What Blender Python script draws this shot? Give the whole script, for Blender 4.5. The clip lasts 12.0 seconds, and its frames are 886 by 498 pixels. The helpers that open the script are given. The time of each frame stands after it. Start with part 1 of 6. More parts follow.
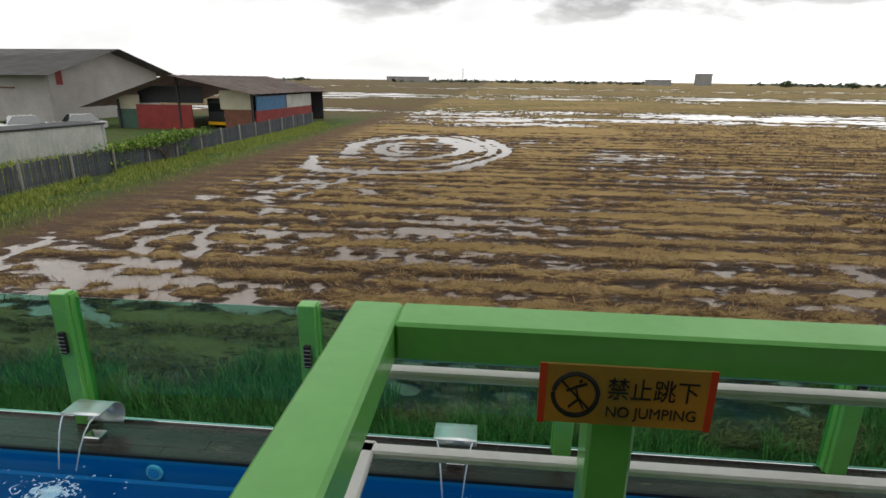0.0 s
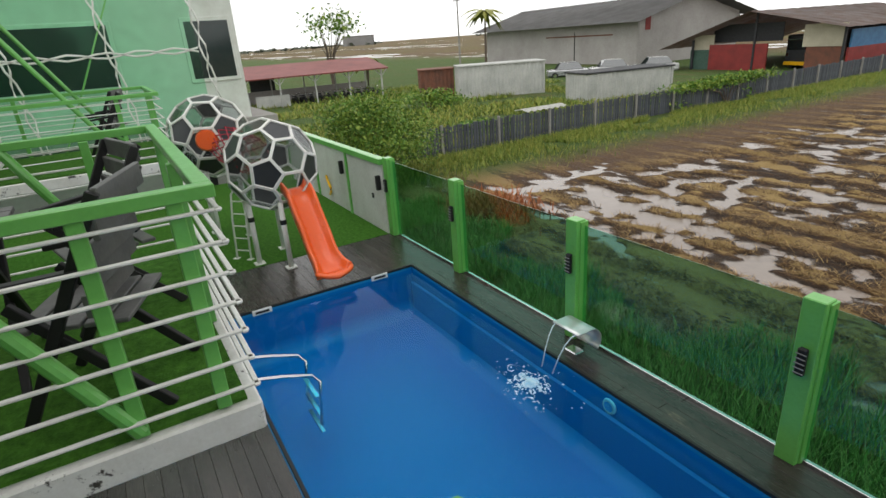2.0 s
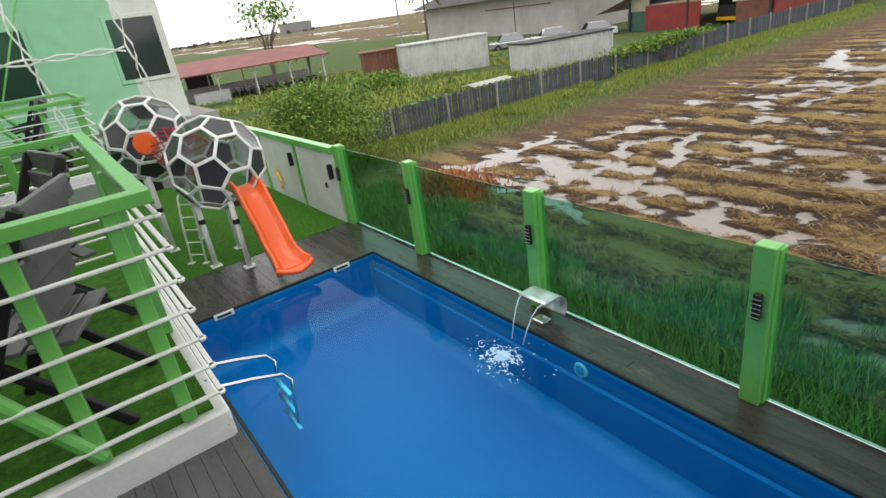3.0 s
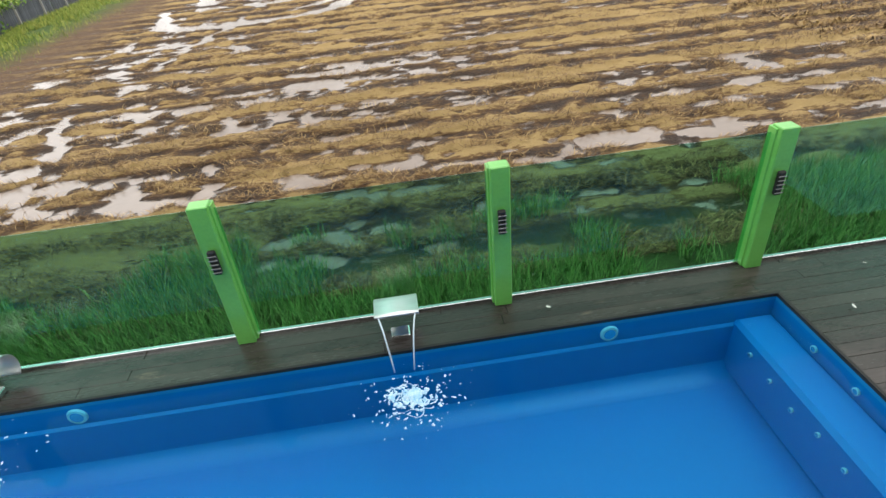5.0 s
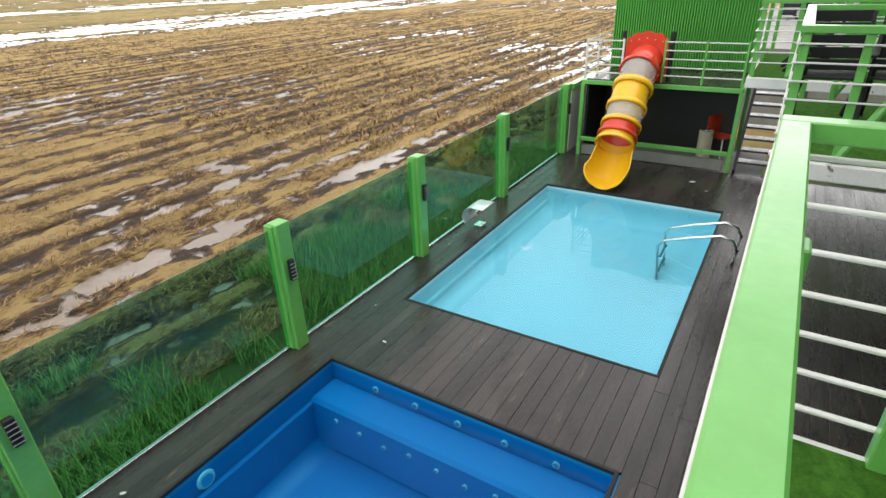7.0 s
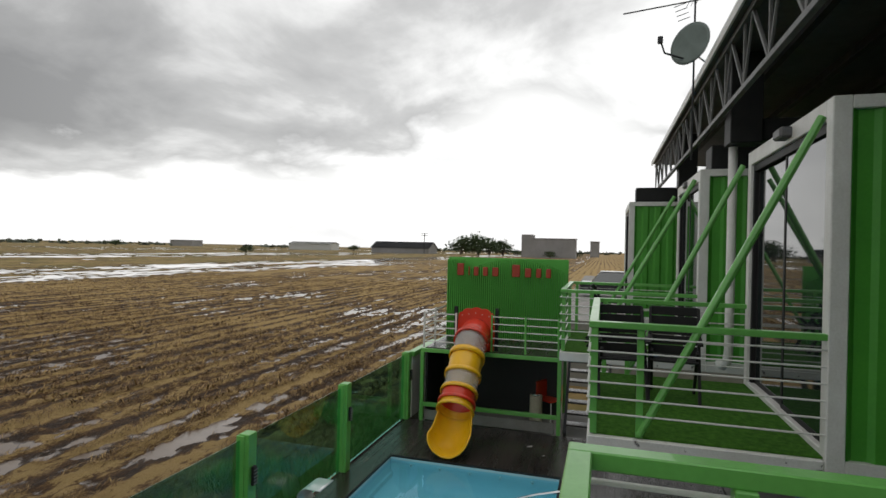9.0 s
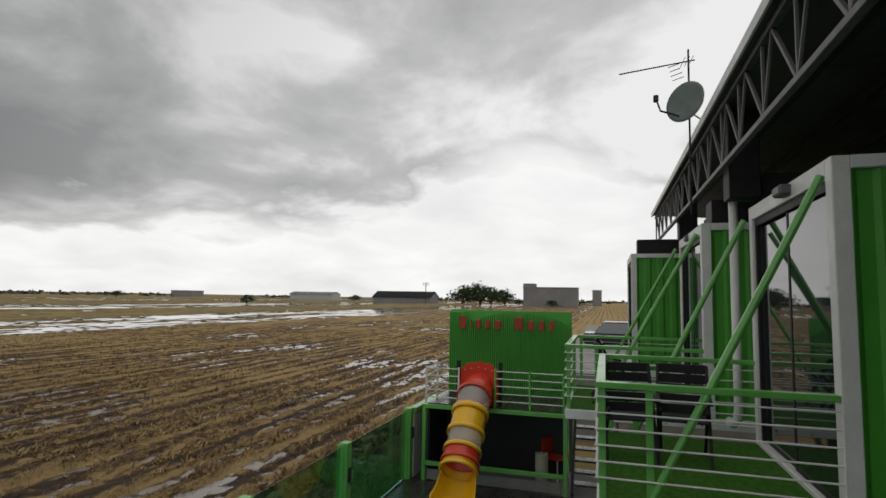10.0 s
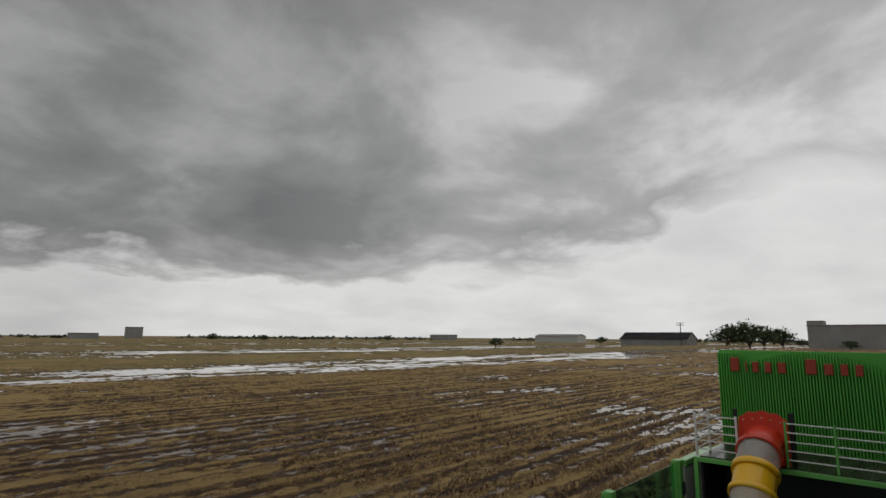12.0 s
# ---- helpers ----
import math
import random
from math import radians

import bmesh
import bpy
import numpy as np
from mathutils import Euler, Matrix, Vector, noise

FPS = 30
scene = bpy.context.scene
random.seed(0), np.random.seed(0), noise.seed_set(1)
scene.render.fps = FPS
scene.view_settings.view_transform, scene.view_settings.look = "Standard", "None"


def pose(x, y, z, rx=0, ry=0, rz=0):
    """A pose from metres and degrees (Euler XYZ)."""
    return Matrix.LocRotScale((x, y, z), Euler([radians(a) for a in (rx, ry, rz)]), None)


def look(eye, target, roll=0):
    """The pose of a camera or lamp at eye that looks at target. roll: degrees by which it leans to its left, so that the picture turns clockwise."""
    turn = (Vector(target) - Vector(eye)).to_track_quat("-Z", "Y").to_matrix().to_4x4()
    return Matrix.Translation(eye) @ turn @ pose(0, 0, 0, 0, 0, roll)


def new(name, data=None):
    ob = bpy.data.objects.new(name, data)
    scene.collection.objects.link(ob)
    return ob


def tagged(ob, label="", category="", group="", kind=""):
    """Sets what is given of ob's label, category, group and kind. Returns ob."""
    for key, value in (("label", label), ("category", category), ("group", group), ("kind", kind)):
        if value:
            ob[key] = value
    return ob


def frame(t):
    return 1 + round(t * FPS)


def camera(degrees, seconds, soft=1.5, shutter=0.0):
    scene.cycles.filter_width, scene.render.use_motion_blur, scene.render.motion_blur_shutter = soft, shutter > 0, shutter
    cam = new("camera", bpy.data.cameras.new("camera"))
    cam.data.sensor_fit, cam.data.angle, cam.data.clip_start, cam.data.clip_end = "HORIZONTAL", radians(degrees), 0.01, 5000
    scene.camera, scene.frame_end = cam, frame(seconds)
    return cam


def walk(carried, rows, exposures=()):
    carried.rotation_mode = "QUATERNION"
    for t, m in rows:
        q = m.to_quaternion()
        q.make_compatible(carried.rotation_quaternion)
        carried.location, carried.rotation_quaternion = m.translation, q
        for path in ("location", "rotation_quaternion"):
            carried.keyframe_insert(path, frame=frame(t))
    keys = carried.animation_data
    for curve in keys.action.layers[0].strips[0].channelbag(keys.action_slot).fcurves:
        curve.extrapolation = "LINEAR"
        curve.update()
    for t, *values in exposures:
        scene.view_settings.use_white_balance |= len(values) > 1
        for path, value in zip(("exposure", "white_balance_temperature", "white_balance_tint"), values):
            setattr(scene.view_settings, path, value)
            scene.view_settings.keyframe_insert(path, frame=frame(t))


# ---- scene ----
cam = camera(78.1, 12.0)
PATH = [
    (0, (0.916, -0.137, 3.570), (0.745, 1.766, 2.977), 0.65),
    (0.5, (0.864, -0.004, 3.549), (0.420, 1.849, 2.940), 1.47),
    (1, (0.772, 0.207, 3.579), (-0.141, 1.857, 2.914), 0.64),
    (1.5, (0.854, 0.350, 3.542), (-0.520, 1.643, 2.879), -1.95),
    (2, (0.920, 0.398, 3.500), (-0.697, 1.325, 2.776), -4.2),
    (2.5, (0.888, 0.434, 3.477), (-0.731, 1.337, 2.726), -6.9),
    (4.3, (0.923, 0.397, 3.531), (0.212, 1.964, 2.512), -7.81),
    (4.5, (0.926, 0.378, 3.523), (0.410, 2.007, 2.484), -7.54),
    (5, (0.860, 0.422, 3.522), (0.980, 2.079, 2.407), -5.87),
    (5.5, (0.879, 0.451, 3.559), (1.395, 2.013, 2.422), -6.60),
    (6, (0.907, 0.485, 3.617), (1.824, 1.857, 2.487), -5.06),
    (6.5, (0.920, 0.495, 3.623), (2.209, 1.628, 2.595), -3.41),
    (8.5, (0.932, 0.448, 3.771), (2.804, 1.077, 3.459), -0.94),
    (9, (0.963, 0.417, 3.830), (2.882, 0.981, 3.828), 1.28),
    (9.5, (0.947, 0.406, 3.843), (2.866, 0.967, 3.904), 1.10),
    (10, (0.972, 0.433, 3.912), (2.881, 1.003, 4.090), 1.02),
    (10.5, (0.969, 0.456, 3.916), (2.857, 1.062, 4.178), 1.09),
    (11, (0.976, 0.474, 3.924), (2.827, 1.174, 4.214), 0.66),
    (11.5, (0.960, 0.496, 3.897), (2.686, 1.456, 4.213), 0.58),
    (12, (0.928, 0.534, 3.860), (2.403, 1.847, 4.179), 0.41),
]
EXPOSURES = [(0, -2.1), (1.5, -1.95), (2.5, -1.5), (4.5, -1.12), (5.5, -0.85), (6.5, -0.92), (8.3, -1.88), (9.0, -2.5), (10.0, -2.8), (12.0, -3.22)]
walk(cam, [(t, look(e, g, r)) for t, e, g, r in PATH], EXPOSURES)


# ---- world, sun ----
def node(nt, kind, **inputs):
    n = nt.nodes.new(kind)
    for k, v in inputs.items():
        n.inputs[k.replace("_", " ")].default_value = v
    return n


def math_node(nt, op, a, b=None, c=None, clamp=False):
    n = nt.nodes.new("ShaderNodeMath")
    n.operation, n.use_clamp = op, clamp
    for i, v in enumerate((a, b, c)):
        if v is None:
            continue
        if isinstance(v, (int, float)):
            n.inputs[i].default_value = v
        else:
            nt.links.new(v, n.inputs[i])
    return n.outputs[0]


def ramp(nt, fac, stops):
    n = nt.nodes.new("ShaderNodeValToRGB")
    el = n.color_ramp.elements
    while len(el) < len(stops):
        el.new(0.5)
    for e, (p, c) in zip(el, stops):
        e.position = p
        e.color = (*c, 1) if isinstance(c, tuple) else (c, c, c, 1)
    nt.links.new(fac, n.inputs[0])
    return n.outputs[0]


def mix_rgb(nt, fac, a, b, blend="MIX"):
    n = nt.nodes.new("ShaderNodeMix")
    n.data_type, n.blend_type = "RGBA", blend
    for i, v in ((0, fac), (6, a), (7, b)):
        if isinstance(v, tuple):
            n.inputs[i].default_value = (*v, 1)
        elif isinstance(v, (int, float)):
            n.inputs[i].default_value = v
        else:
            nt.links.new(v, n.inputs[i])
    return n.outputs[2]


def build_world():
    w = bpy.data.worlds.new("overcast_sky")
    scene.world = w
    w.use_nodes = True
    nt = w.node_tree
    nt.nodes.clear()
    out = nt.nodes.new("ShaderNodeOutputWorld")
    sky = nt.nodes.new("ShaderNodeTexSky")
    sky.sky_type, sky.sun_disc = "NISHITA", False
    sky.sun_elevation, sky.sun_rotation = radians(72), radians(70)
    sky.air_density, sky.dust_density = 1.0, 4.0
    tc = nt.nodes.new("ShaderNodeTexCoord")
    sep = nt.nodes.new("ShaderNodeSeparateXYZ")
    nt.links.new(tc.outputs["Generated"], sep.inputs[0])
    x, y, z = sep.outputs
    zz = math_node(nt, "MAXIMUM", z, 0.0)
    den = math_node(nt, "ADD", zz, 0.26)
    com = nt.nodes.new("ShaderNodeCombineXYZ")
    nt.links.new(math_node(nt, "DIVIDE", x, den), com.inputs[0])
    nt.links.new(math_node(nt, "DIVIDE", y, den), com.inputs[1])
    big = node(nt, "ShaderNodeTexNoise", Scale=0.9, Detail=2.0, Roughness=0.5)
    fine = node(nt, "ShaderNodeTexNoise", Scale=2.1, Detail=8.0, Roughness=0.55, Distortion=0.25)
    nt.links.new(com.outputs[0], big.inputs["Vector"])
    nt.links.new(com.outputs[0], fine.inputs["Vector"])
    # the storm bank stands over the open field, its ragged base some degrees up
    side = math_node(nt, "ADD", math_node(nt, "MULTIPLY", x, 0.55), math_node(nt, "MULTIPLY", y, 0.45))
    gap = math_node(nt, "MULTIPLY", math_node(nt, "SUBTRACT", y, 0.13), 4.2)
    gap = math_node(nt, "POWER", 2.718, math_node(nt, "MULTIPLY", math_node(nt, "MULTIPLY", gap, gap), -1.0))
    gap = math_node(nt, "MULTIPLY", gap, math_node(nt, "GREATER_THAN", x, 0.0))
    level = math_node(nt, "ADD", zz, math_node(nt, "MULTIPLY", math_node(nt, "SUBTRACT", fine.outputs[0], 0.5), 0.30))
    level = math_node(nt, "SUBTRACT", level, math_node(nt, "MULTIPLY", gap, 0.14))
    bank = math_node(nt, "MULTIPLY_ADD", level, 24.0, -2.3, clamp=True)
    bank = math_node(nt, "MULTIPLY", bank, math_node(nt, "MULTIPLY_ADD", side, 2.4, 0.1, clamp=True))
    soft = math_node(nt, "ADD", math_node(nt, "MULTIPLY", big.outputs[0], 0.5), math_node(nt, "MULTIPLY", fine.outputs[0], 0.6))
    tone = ramp(nt, soft, [(0.41, (1.42, 1.42, 1.41)), (0.53, (2.0, 2.0, 1.975)), (0.64, (3.2, 3.2, 3.16))])
    pale = ramp(nt, soft, [(0.35, (3.9, 3.9, 3.9)), (0.7, (5.2, 5.2, 5.1))])
    thin = math_node(nt, "MULTIPLY_ADD", math_node(nt, "MULTIPLY_ADD", x, 2.6, -1.25, clamp=True), 0.85, 1.0)
    lit = nt.nodes.new("ShaderNodeVectorMath")
    lit.operation = "SCALE"
    nt.links.new(tone, lit.inputs[0])
    nt.links.new(thin, lit.inputs["Scale"])
    bright = nt.nodes.new("ShaderNodeVectorMath")
    bright.operation = "SCALE"
    nt.links.new(pale, bright.inputs[0])
    nt.links.new(math_node(nt, "MULTIPLY_ADD", math_node(nt, "MULTIPLY_ADD", x, 2.0, 0.0, clamp=True), 0.38, 1.0), bright.inputs["Scale"])
    cloud = mix_rgb(nt, bank, bright.outputs[0], lit.outputs[0])
    hint = mix_rgb(nt, 0.03, cloud, sky.outputs[0])
    bg = node(nt, "ShaderNodeBackground", Strength=1.0)
    nt.links.new(hint, bg.inputs[0])
    nt.links.new(bg.outputs[0], out.inputs[0])


build_world()
sun = new("sun", bpy.data.lights.new("sun", "SUN"))
sun.data.energy, sun.data.angle, sun.data.color = 0.9, radians(25), (1.0, 0.97, 0.92)
sun.matrix_world = look((10, 3.5, 34), (0, 0, 0))


# ---- materials ----
MATS = {}


def surface(name, color, second=None, rough=0.5, metal=0.0, scale=6.0, fine=60.0, bump=0.15, vary=0.35, stretch=(1, 1, 1), spec=0.5, rand=0.0, rough_vary=0.15, coat=0.0):
    """A node material: two colours mixed by a broad and a fine noise, with bump and uneven gloss."""
    if name in MATS:
        return MATS[name]
    m = bpy.data.materials.new(name)
    m.use_nodes = True
    nt = m.node_tree
    b = nt.nodes["Principled BSDF"]
    second = second or tuple(c * (1 - vary) for c in color)
    tc = nt.nodes.new("ShaderNodeTexCoord")
    mp = nt.nodes.new("ShaderNodeMapping")
    mp.inputs["Scale"].default_value = stretch
    nt.links.new(tc.outputs["Object"], mp.inputs[0])
    n1 = node(nt, "ShaderNodeTexNoise", Scale=scale, Detail=5.0, Roughness=0.6)
    n2 = node(nt, "ShaderNodeTexNoise", Scale=fine, Detail=3.0, Roughness=0.6)
    nt.links.new(mp.outputs[0], n1.inputs["Vector"])
    nt.links.new(mp.outputs[0], n2.inputs["Vector"])
    both = math_node(nt, "ADD", math_node(nt, "MULTIPLY", n1.outputs[0], 0.65), math_node(nt, "MULTIPLY", n2.outputs[0], 0.35))
    fac = math_node(nt, "MULTIPLY_ADD", both, 3.2, -1.1, clamp=True)
    col = mix_rgb(nt, fac, color, second)
    if rand:
        oi = nt.nodes.new("ShaderNodeObjectInfo")
        hv = nt.nodes.new("ShaderNodeHueSaturation")
        nt.links.new(math_node(nt, "MULTIPLY_ADD", oi.outputs["Random"], rand, 1 - rand / 2), hv.inputs["Value"])
        nt.links.new(col, hv.inputs["Color"])
        col = hv.outputs[0]
    nt.links.new(col, b.inputs["Base Color"])
    nt.links.new(math_node(nt, "MULTIPLY_ADD", both, rough_vary * 2, rough - rough_vary, clamp=True), b.inputs["Roughness"])
    b.inputs["Metallic"].default_value = metal
    b.inputs["Specular IOR Level"].default_value = spec
    b.inputs["Coat Weight"].default_value = coat
    if bump:
        bp = node(nt, "ShaderNodeBump", Strength=bump, Distance=0.01)
        nt.links.new(both, bp.inputs["Height"])
        nt.links.new(bp.outputs[0], b.inputs["Normal"])
    MATS[name] = m
    return m


def sheet_glass(name, tint, gloss=0.06, shine=0.9, head_on=0.009):
    """A clear pane: tinted see-through with a Fresnel gloss."""
    m = bpy.data.materials.new(name)
    m.use_nodes = True
    nt = m.node_tree
    nt.nodes.clear()
    out = nt.nodes.new("ShaderNodeOutputMaterial")
    tr = node(nt, "ShaderNodeBsdfTransparent", Color=(*tint, 1))
    gl = node(nt, "ShaderNodeBsdfGlossy", Color=(1, 1, 1, 1), Roughness=gloss)
    lw = node(nt, "ShaderNodeLayerWeight", Blend=0.5)
    fr = math_node(nt, "MULTIPLY_ADD", math_node(nt, "POWER", lw.outputs["Facing"], 5.0), shine, head_on * shine, clamp=True)
    mx = nt.nodes.new("ShaderNodeMixShader")
    nt.links.new(fr, mx.inputs[0])
    nt.links.new(tr.outputs[0], mx.inputs[1])
    nt.links.new(gl.outputs[0], mx.inputs[2])
    nt.links.new(mx.outputs[0], out.inputs[0])
    return m


def water_material(name, tint, wave, strength, head_on=0.012):
    m = sheet_glass(name, tint, 0.0, 0.5, head_on)
    nt = m.node_tree
    tc = nt.nodes.new("ShaderNodeTexCoord")
    n = node(nt, "ShaderNodeTexNoise", Scale=wave, Detail=1.5, Roughness=0.4, Distortion=0.4)
    nt.links.new(tc.outputs["Object"], n.inputs["Vector"])
    bp = node(nt, "ShaderNodeBump", Strength=strength, Distance=0.05)
    nt.links.new(n.outputs[0], bp.inputs["Height"])
    for k in nt.nodes:
        if k.bl_idname in ("ShaderNodeBsdfGlossy", "ShaderNodeLayerWeight"):
            nt.links.new(bp.outputs[0], k.inputs["Normal"])
    return m


GREEN = surface("green_paint", (0.155, 0.47, 0.10), (0.12, 0.38, 0.075), coat=0.35, rough=0.34, scale=3, fine=40, bump=0.08)
WHITE = surface("white_paint", (0.78, 0.78, 0.75), (0.62, 0.61, 0.57), rough=0.45, scale=3, fine=50, bump=0.08)
DIRTY_WHITE = surface("dirty_white_wall", (0.66, 0.66, 0.64), (0.47, 0.46, 0.43), rough=0.75, scale=1.2, fine=20, bump=0.1)
BLACK = surface("black_paint", (0.014, 0.014, 0.015), (0.022, 0.022, 0.022), rough=0.55, bump=0.08, spec=0.25)
DARK = surface("dark_metal", (0.04, 0.042, 0.045), (0.022, 0.022, 0.024), rough=0.6, bump=0.1, spec=0.3)
STEEL = surface("polished_steel", (0.72, 0.73, 0.74), (0.62, 0.63, 0.64), rough=0.14, metal=1.0, rough_vary=0.05, bump=0.03)
ORANGE = surface("orange_plastic", (0.85, 0.12, 0.015), (0.78, 0.10, 0.012), rough=0.3, bump=0.03, coat=0.3)
YELLOW = surface("yellow_plastic", (0.86, 0.48, 0.01), (0.80, 0.43, 0.01), rough=0.3, bump=0.03, coat=0.3)
RED = surface("red_plastic", (0.68, 0.045, 0.015), (0.60, 0.035, 0.012), rough=0.32, bump=0.03, coat=0.3)
BLUE_SHELL = surface("blue_pool_shell", (0.0, 0.195, 0.44), (0.0, 0.18, 0.415), rough=0.4, scale=0.6, fine=4, bump=0)
CYAN_SHELL = surface("light_blue_pool_shell", (0.50, 0.68, 0.72), (0.44, 0.63, 0.69), rough=0.3, scale=1.5, bump=0.03)
PLANK = surface("weathered_plank", (0.056, 0.047, 0.041), (0.015, 0.013, 0.012), rough=0.26, scale=1.1, fine=26, bump=0.35, stretch=(0.35, 3, 3), rand=0.35, rough_vary=0.3)


def stain(m, scale, stretch, gain, offset, colour):
    """Blotches of another colour over a node material, by a noise cut off at a level."""
    nt = m.node_tree
    b = nt.nodes["Principled BSDF"]
    old = b.inputs["Base Color"].links[0].from_socket
    tc = nt.nodes.new("ShaderNodeTexCoord")
    mp = nt.nodes.new("ShaderNodeMapping")
    mp.inputs["Scale"].default_value = stretch
    nt.links.new(tc.outputs["Object"], mp.inputs[0])
    n = node(nt, "ShaderNodeTexNoise", Scale=scale, Detail=7.0, Roughness=0.7)
    nt.links.new(mp.outputs[0], n.inputs["Vector"])
    nt.links.new(mix_rgb(nt, math_node(nt, "MULTIPLY_ADD", n.outputs[0], gain, offset, clamp=True), old, colour), b.inputs["Base Color"])
    return m


stain(PLANK, 1.0, (0.8, 2.2, 1), 5.0, -2.55, (0.012, 0.010, 0.009))
stain(PLANK, 2.3, (0.6, 2.5, 1), 9.0, -5.6, (0.15, 0.115, 0.08))
TURF = surface("artificial_turf", (0.070, 0.19, 0.022), (0.024, 0.085, 0.010), rough=0.9, scale=16, fine=90, bump=1.0, spec=0.1, vary=0.6)
FENCE_GLASS = sheet_glass("green_tinted_glass", (0.50, 0.76, 0.68), 0.01, 0.9, 0.028)
CLEAR = sheet_glass("clear_acrylic", (0.82, 0.84, 0.84), 0.05)
WINDOW = surface("dark_window_glass", (0.012, 0.02, 0.02), (0.018, 0.026, 0.026), rough=0.03, bump=0.0, rough_vary=0.02, spec=0.8)
WINDOW.node_tree.nodes["Principled BSDF"].inputs["IOR"].default_value = 1.9
HOUSE_GLASS = surface("dark_house_glass", (0.02, 0.035, 0.035), (0.03, 0.04, 0.04), rough=0.08, bump=0.0, rough_vary=0.02, spec=0.4)
GREEN_SHEET = surface("green_container_sheet", (0.075, 0.35, 0.035), (0.06, 0.29, 0.03), rough=0.5, scale=2.0, fine=40, bump=0.1)
CONCRETE = surface("concrete", (0.30, 0.29, 0.27), (0.20, 0.19, 0.175), rough=0.8, scale=2, fine=40, bump=0.3)
ROOF_SHEET = surface("grey_roof_sheet", (0.15, 0.145, 0.14), (0.09, 0.085, 0.08), rough=0.6, scale=0.6, fine=8, bump=0.1)
POOL_WATER = water_material("pool_water", (0.30, 0.80, 0.97), 1.3, 0.06)
SHALLOW_WATER = water_material("shallow_water", (0.52, 0.86, 0.96), 2.2, 0.08, 0.07)
FIELD_WATER = surface("muddy_water", (0.22, 0.165, 0.125), (0.16, 0.12, 0.09), rough=0.05, scale=0.5, fine=3, bump=0.0, rough_vary=0.03, spec=0.9)


# ---- helpers for meshes ----
def part(name, bm, material, parent=None, label="", smooth=False, m=None):
    me = bpy.data.meshes.new(name)
    bm.to_mesh(me)
    bm.free()
    me.materials.append(material)
    if smooth:
        me.shade_smooth()
    ob = new(name, me)
    if parent is not None:
        ob.parent = parent
    if m is not None:
        ob.matrix_basis = m
    if label:
        ob["label"] = label
    return ob


def thing(name, label, category, group="", at=(0, 0, 0), kind="", rz=0):
    e = new(name)
    e.empty_display_size = 0.2
    e.matrix_basis = pose(*at, 0, 0, rz)
    return tagged(e, label, category, group, kind)


def block(lo, hi, bevel=0.0, bm=None):
    """A box between two corners, its edges rounded."""
    own = bmesh.new()
    c = [(a + b) / 2 for a, b in zip(lo, hi)]
    s = [abs(b - a) for a, b in zip(lo, hi)]
    bmesh.ops.create_cube(own, size=1, matrix=Matrix.LocRotScale(c, None, s))
    if bevel:
        bmesh.ops.bevel(own, geom=own.edges[:], offset=bevel, segments=1, affect="EDGES", clamp_overlap=True)
    if bm is None:
        return own
    join(bm, own)
    return bm


def join(bm, other):
    me = bpy.data.meshes.new("join")
    other.to_mesh(me)
    other.free()
    bm.from_mesh(me)
    bpy.data.meshes.remove(me)


def bar(a, b, w, h=None, bm=None, bevel=0.004, up=(0, 0, 1)):
    """A square bar from a to b."""
    a, b = Vector(a), Vector(b)
    d = b - a
    h = h or w
    zz = d.normalized()
    side = Vector(up).cross(zz)
    if side.length < 1e-4:
        side = Vector((1, 0, 0))
    side.normalize()
    top = zz.cross(side)
    rot = Matrix((side, top, zz)).transposed().to_4x4()
    own = bmesh.new()
    bmesh.ops.create_cube(own, size=1, matrix=Matrix.Translation((a + b) / 2) @ rot @ Matrix.Diagonal((w, h, d.length, 1)))
    if bevel:
        bmesh.ops.bevel(own, geom=own.edges[:], offset=min(bevel, w / 4, h / 4), segments=1, affect="EDGES")
    if bm is None:
        return own
    join(bm, own)
    return bm


def rod(points, r, sides=10, bm=None, closed=False):
    """A round tube along points."""
    own = bmesh.new() if bm is None else bm
    pts = [Vector(p) for p in points]
    rings = []
    n = len(pts)
    for i, p in enumerate(pts):
        d = (pts[min(i + 1, n - 1)] - pts[max(i - 1, 0)]).normalized()
        u = Vector((0, 0, 1)).cross(d)
        if u.length < 0.05:
            u = Vector((1, 0, 0)).cross(d)
        u.normalize()
        v = d.cross(u)
        rr = r[i] if isinstance(r, (list, tuple)) else r
        rings.append([own.verts.new(p + (u * math.cos(2 * math.pi * k / sides) + v * math.sin(2 * math.pi * k / sides)) * rr) for k in range(sides)])
    for a, b in zip(rings, rings[1:]):
        for k in range(sides):
            own.faces.new((a[k], a[(k + 1) % sides], b[(k + 1) % sides], b[k]))
    own.faces.new(rings[0][::-1])
    own.faces.new(rings[-1])
    return own


def sheet_mesh(name, verts, faces, material, parent=None, smooth=False):
    me = bpy.data.meshes.new(name)
    me.from_pydata(verts, [], faces)
    me.materials.append(material)
    if smooth:
        me.shade_smooth()
    ob = new(name, me)
    if parent is not None:
        ob.parent = parent
    return ob


# ---- ground: one sheet to the horizon, its hollows under water ----
GROUND = -1.30
WATER = -1.335


def lattice(ix, iy, seed):
    h = (ix * 374761393 + iy * 668265263 + seed * 974634541) & 0x7FFFFFFF
    h = ((h ^ (h >> 13)) * 1274126177) & 0x7FFFFFFF
    return ((h ^ (h >> 16)) & 0xFFFF) / 65535.0


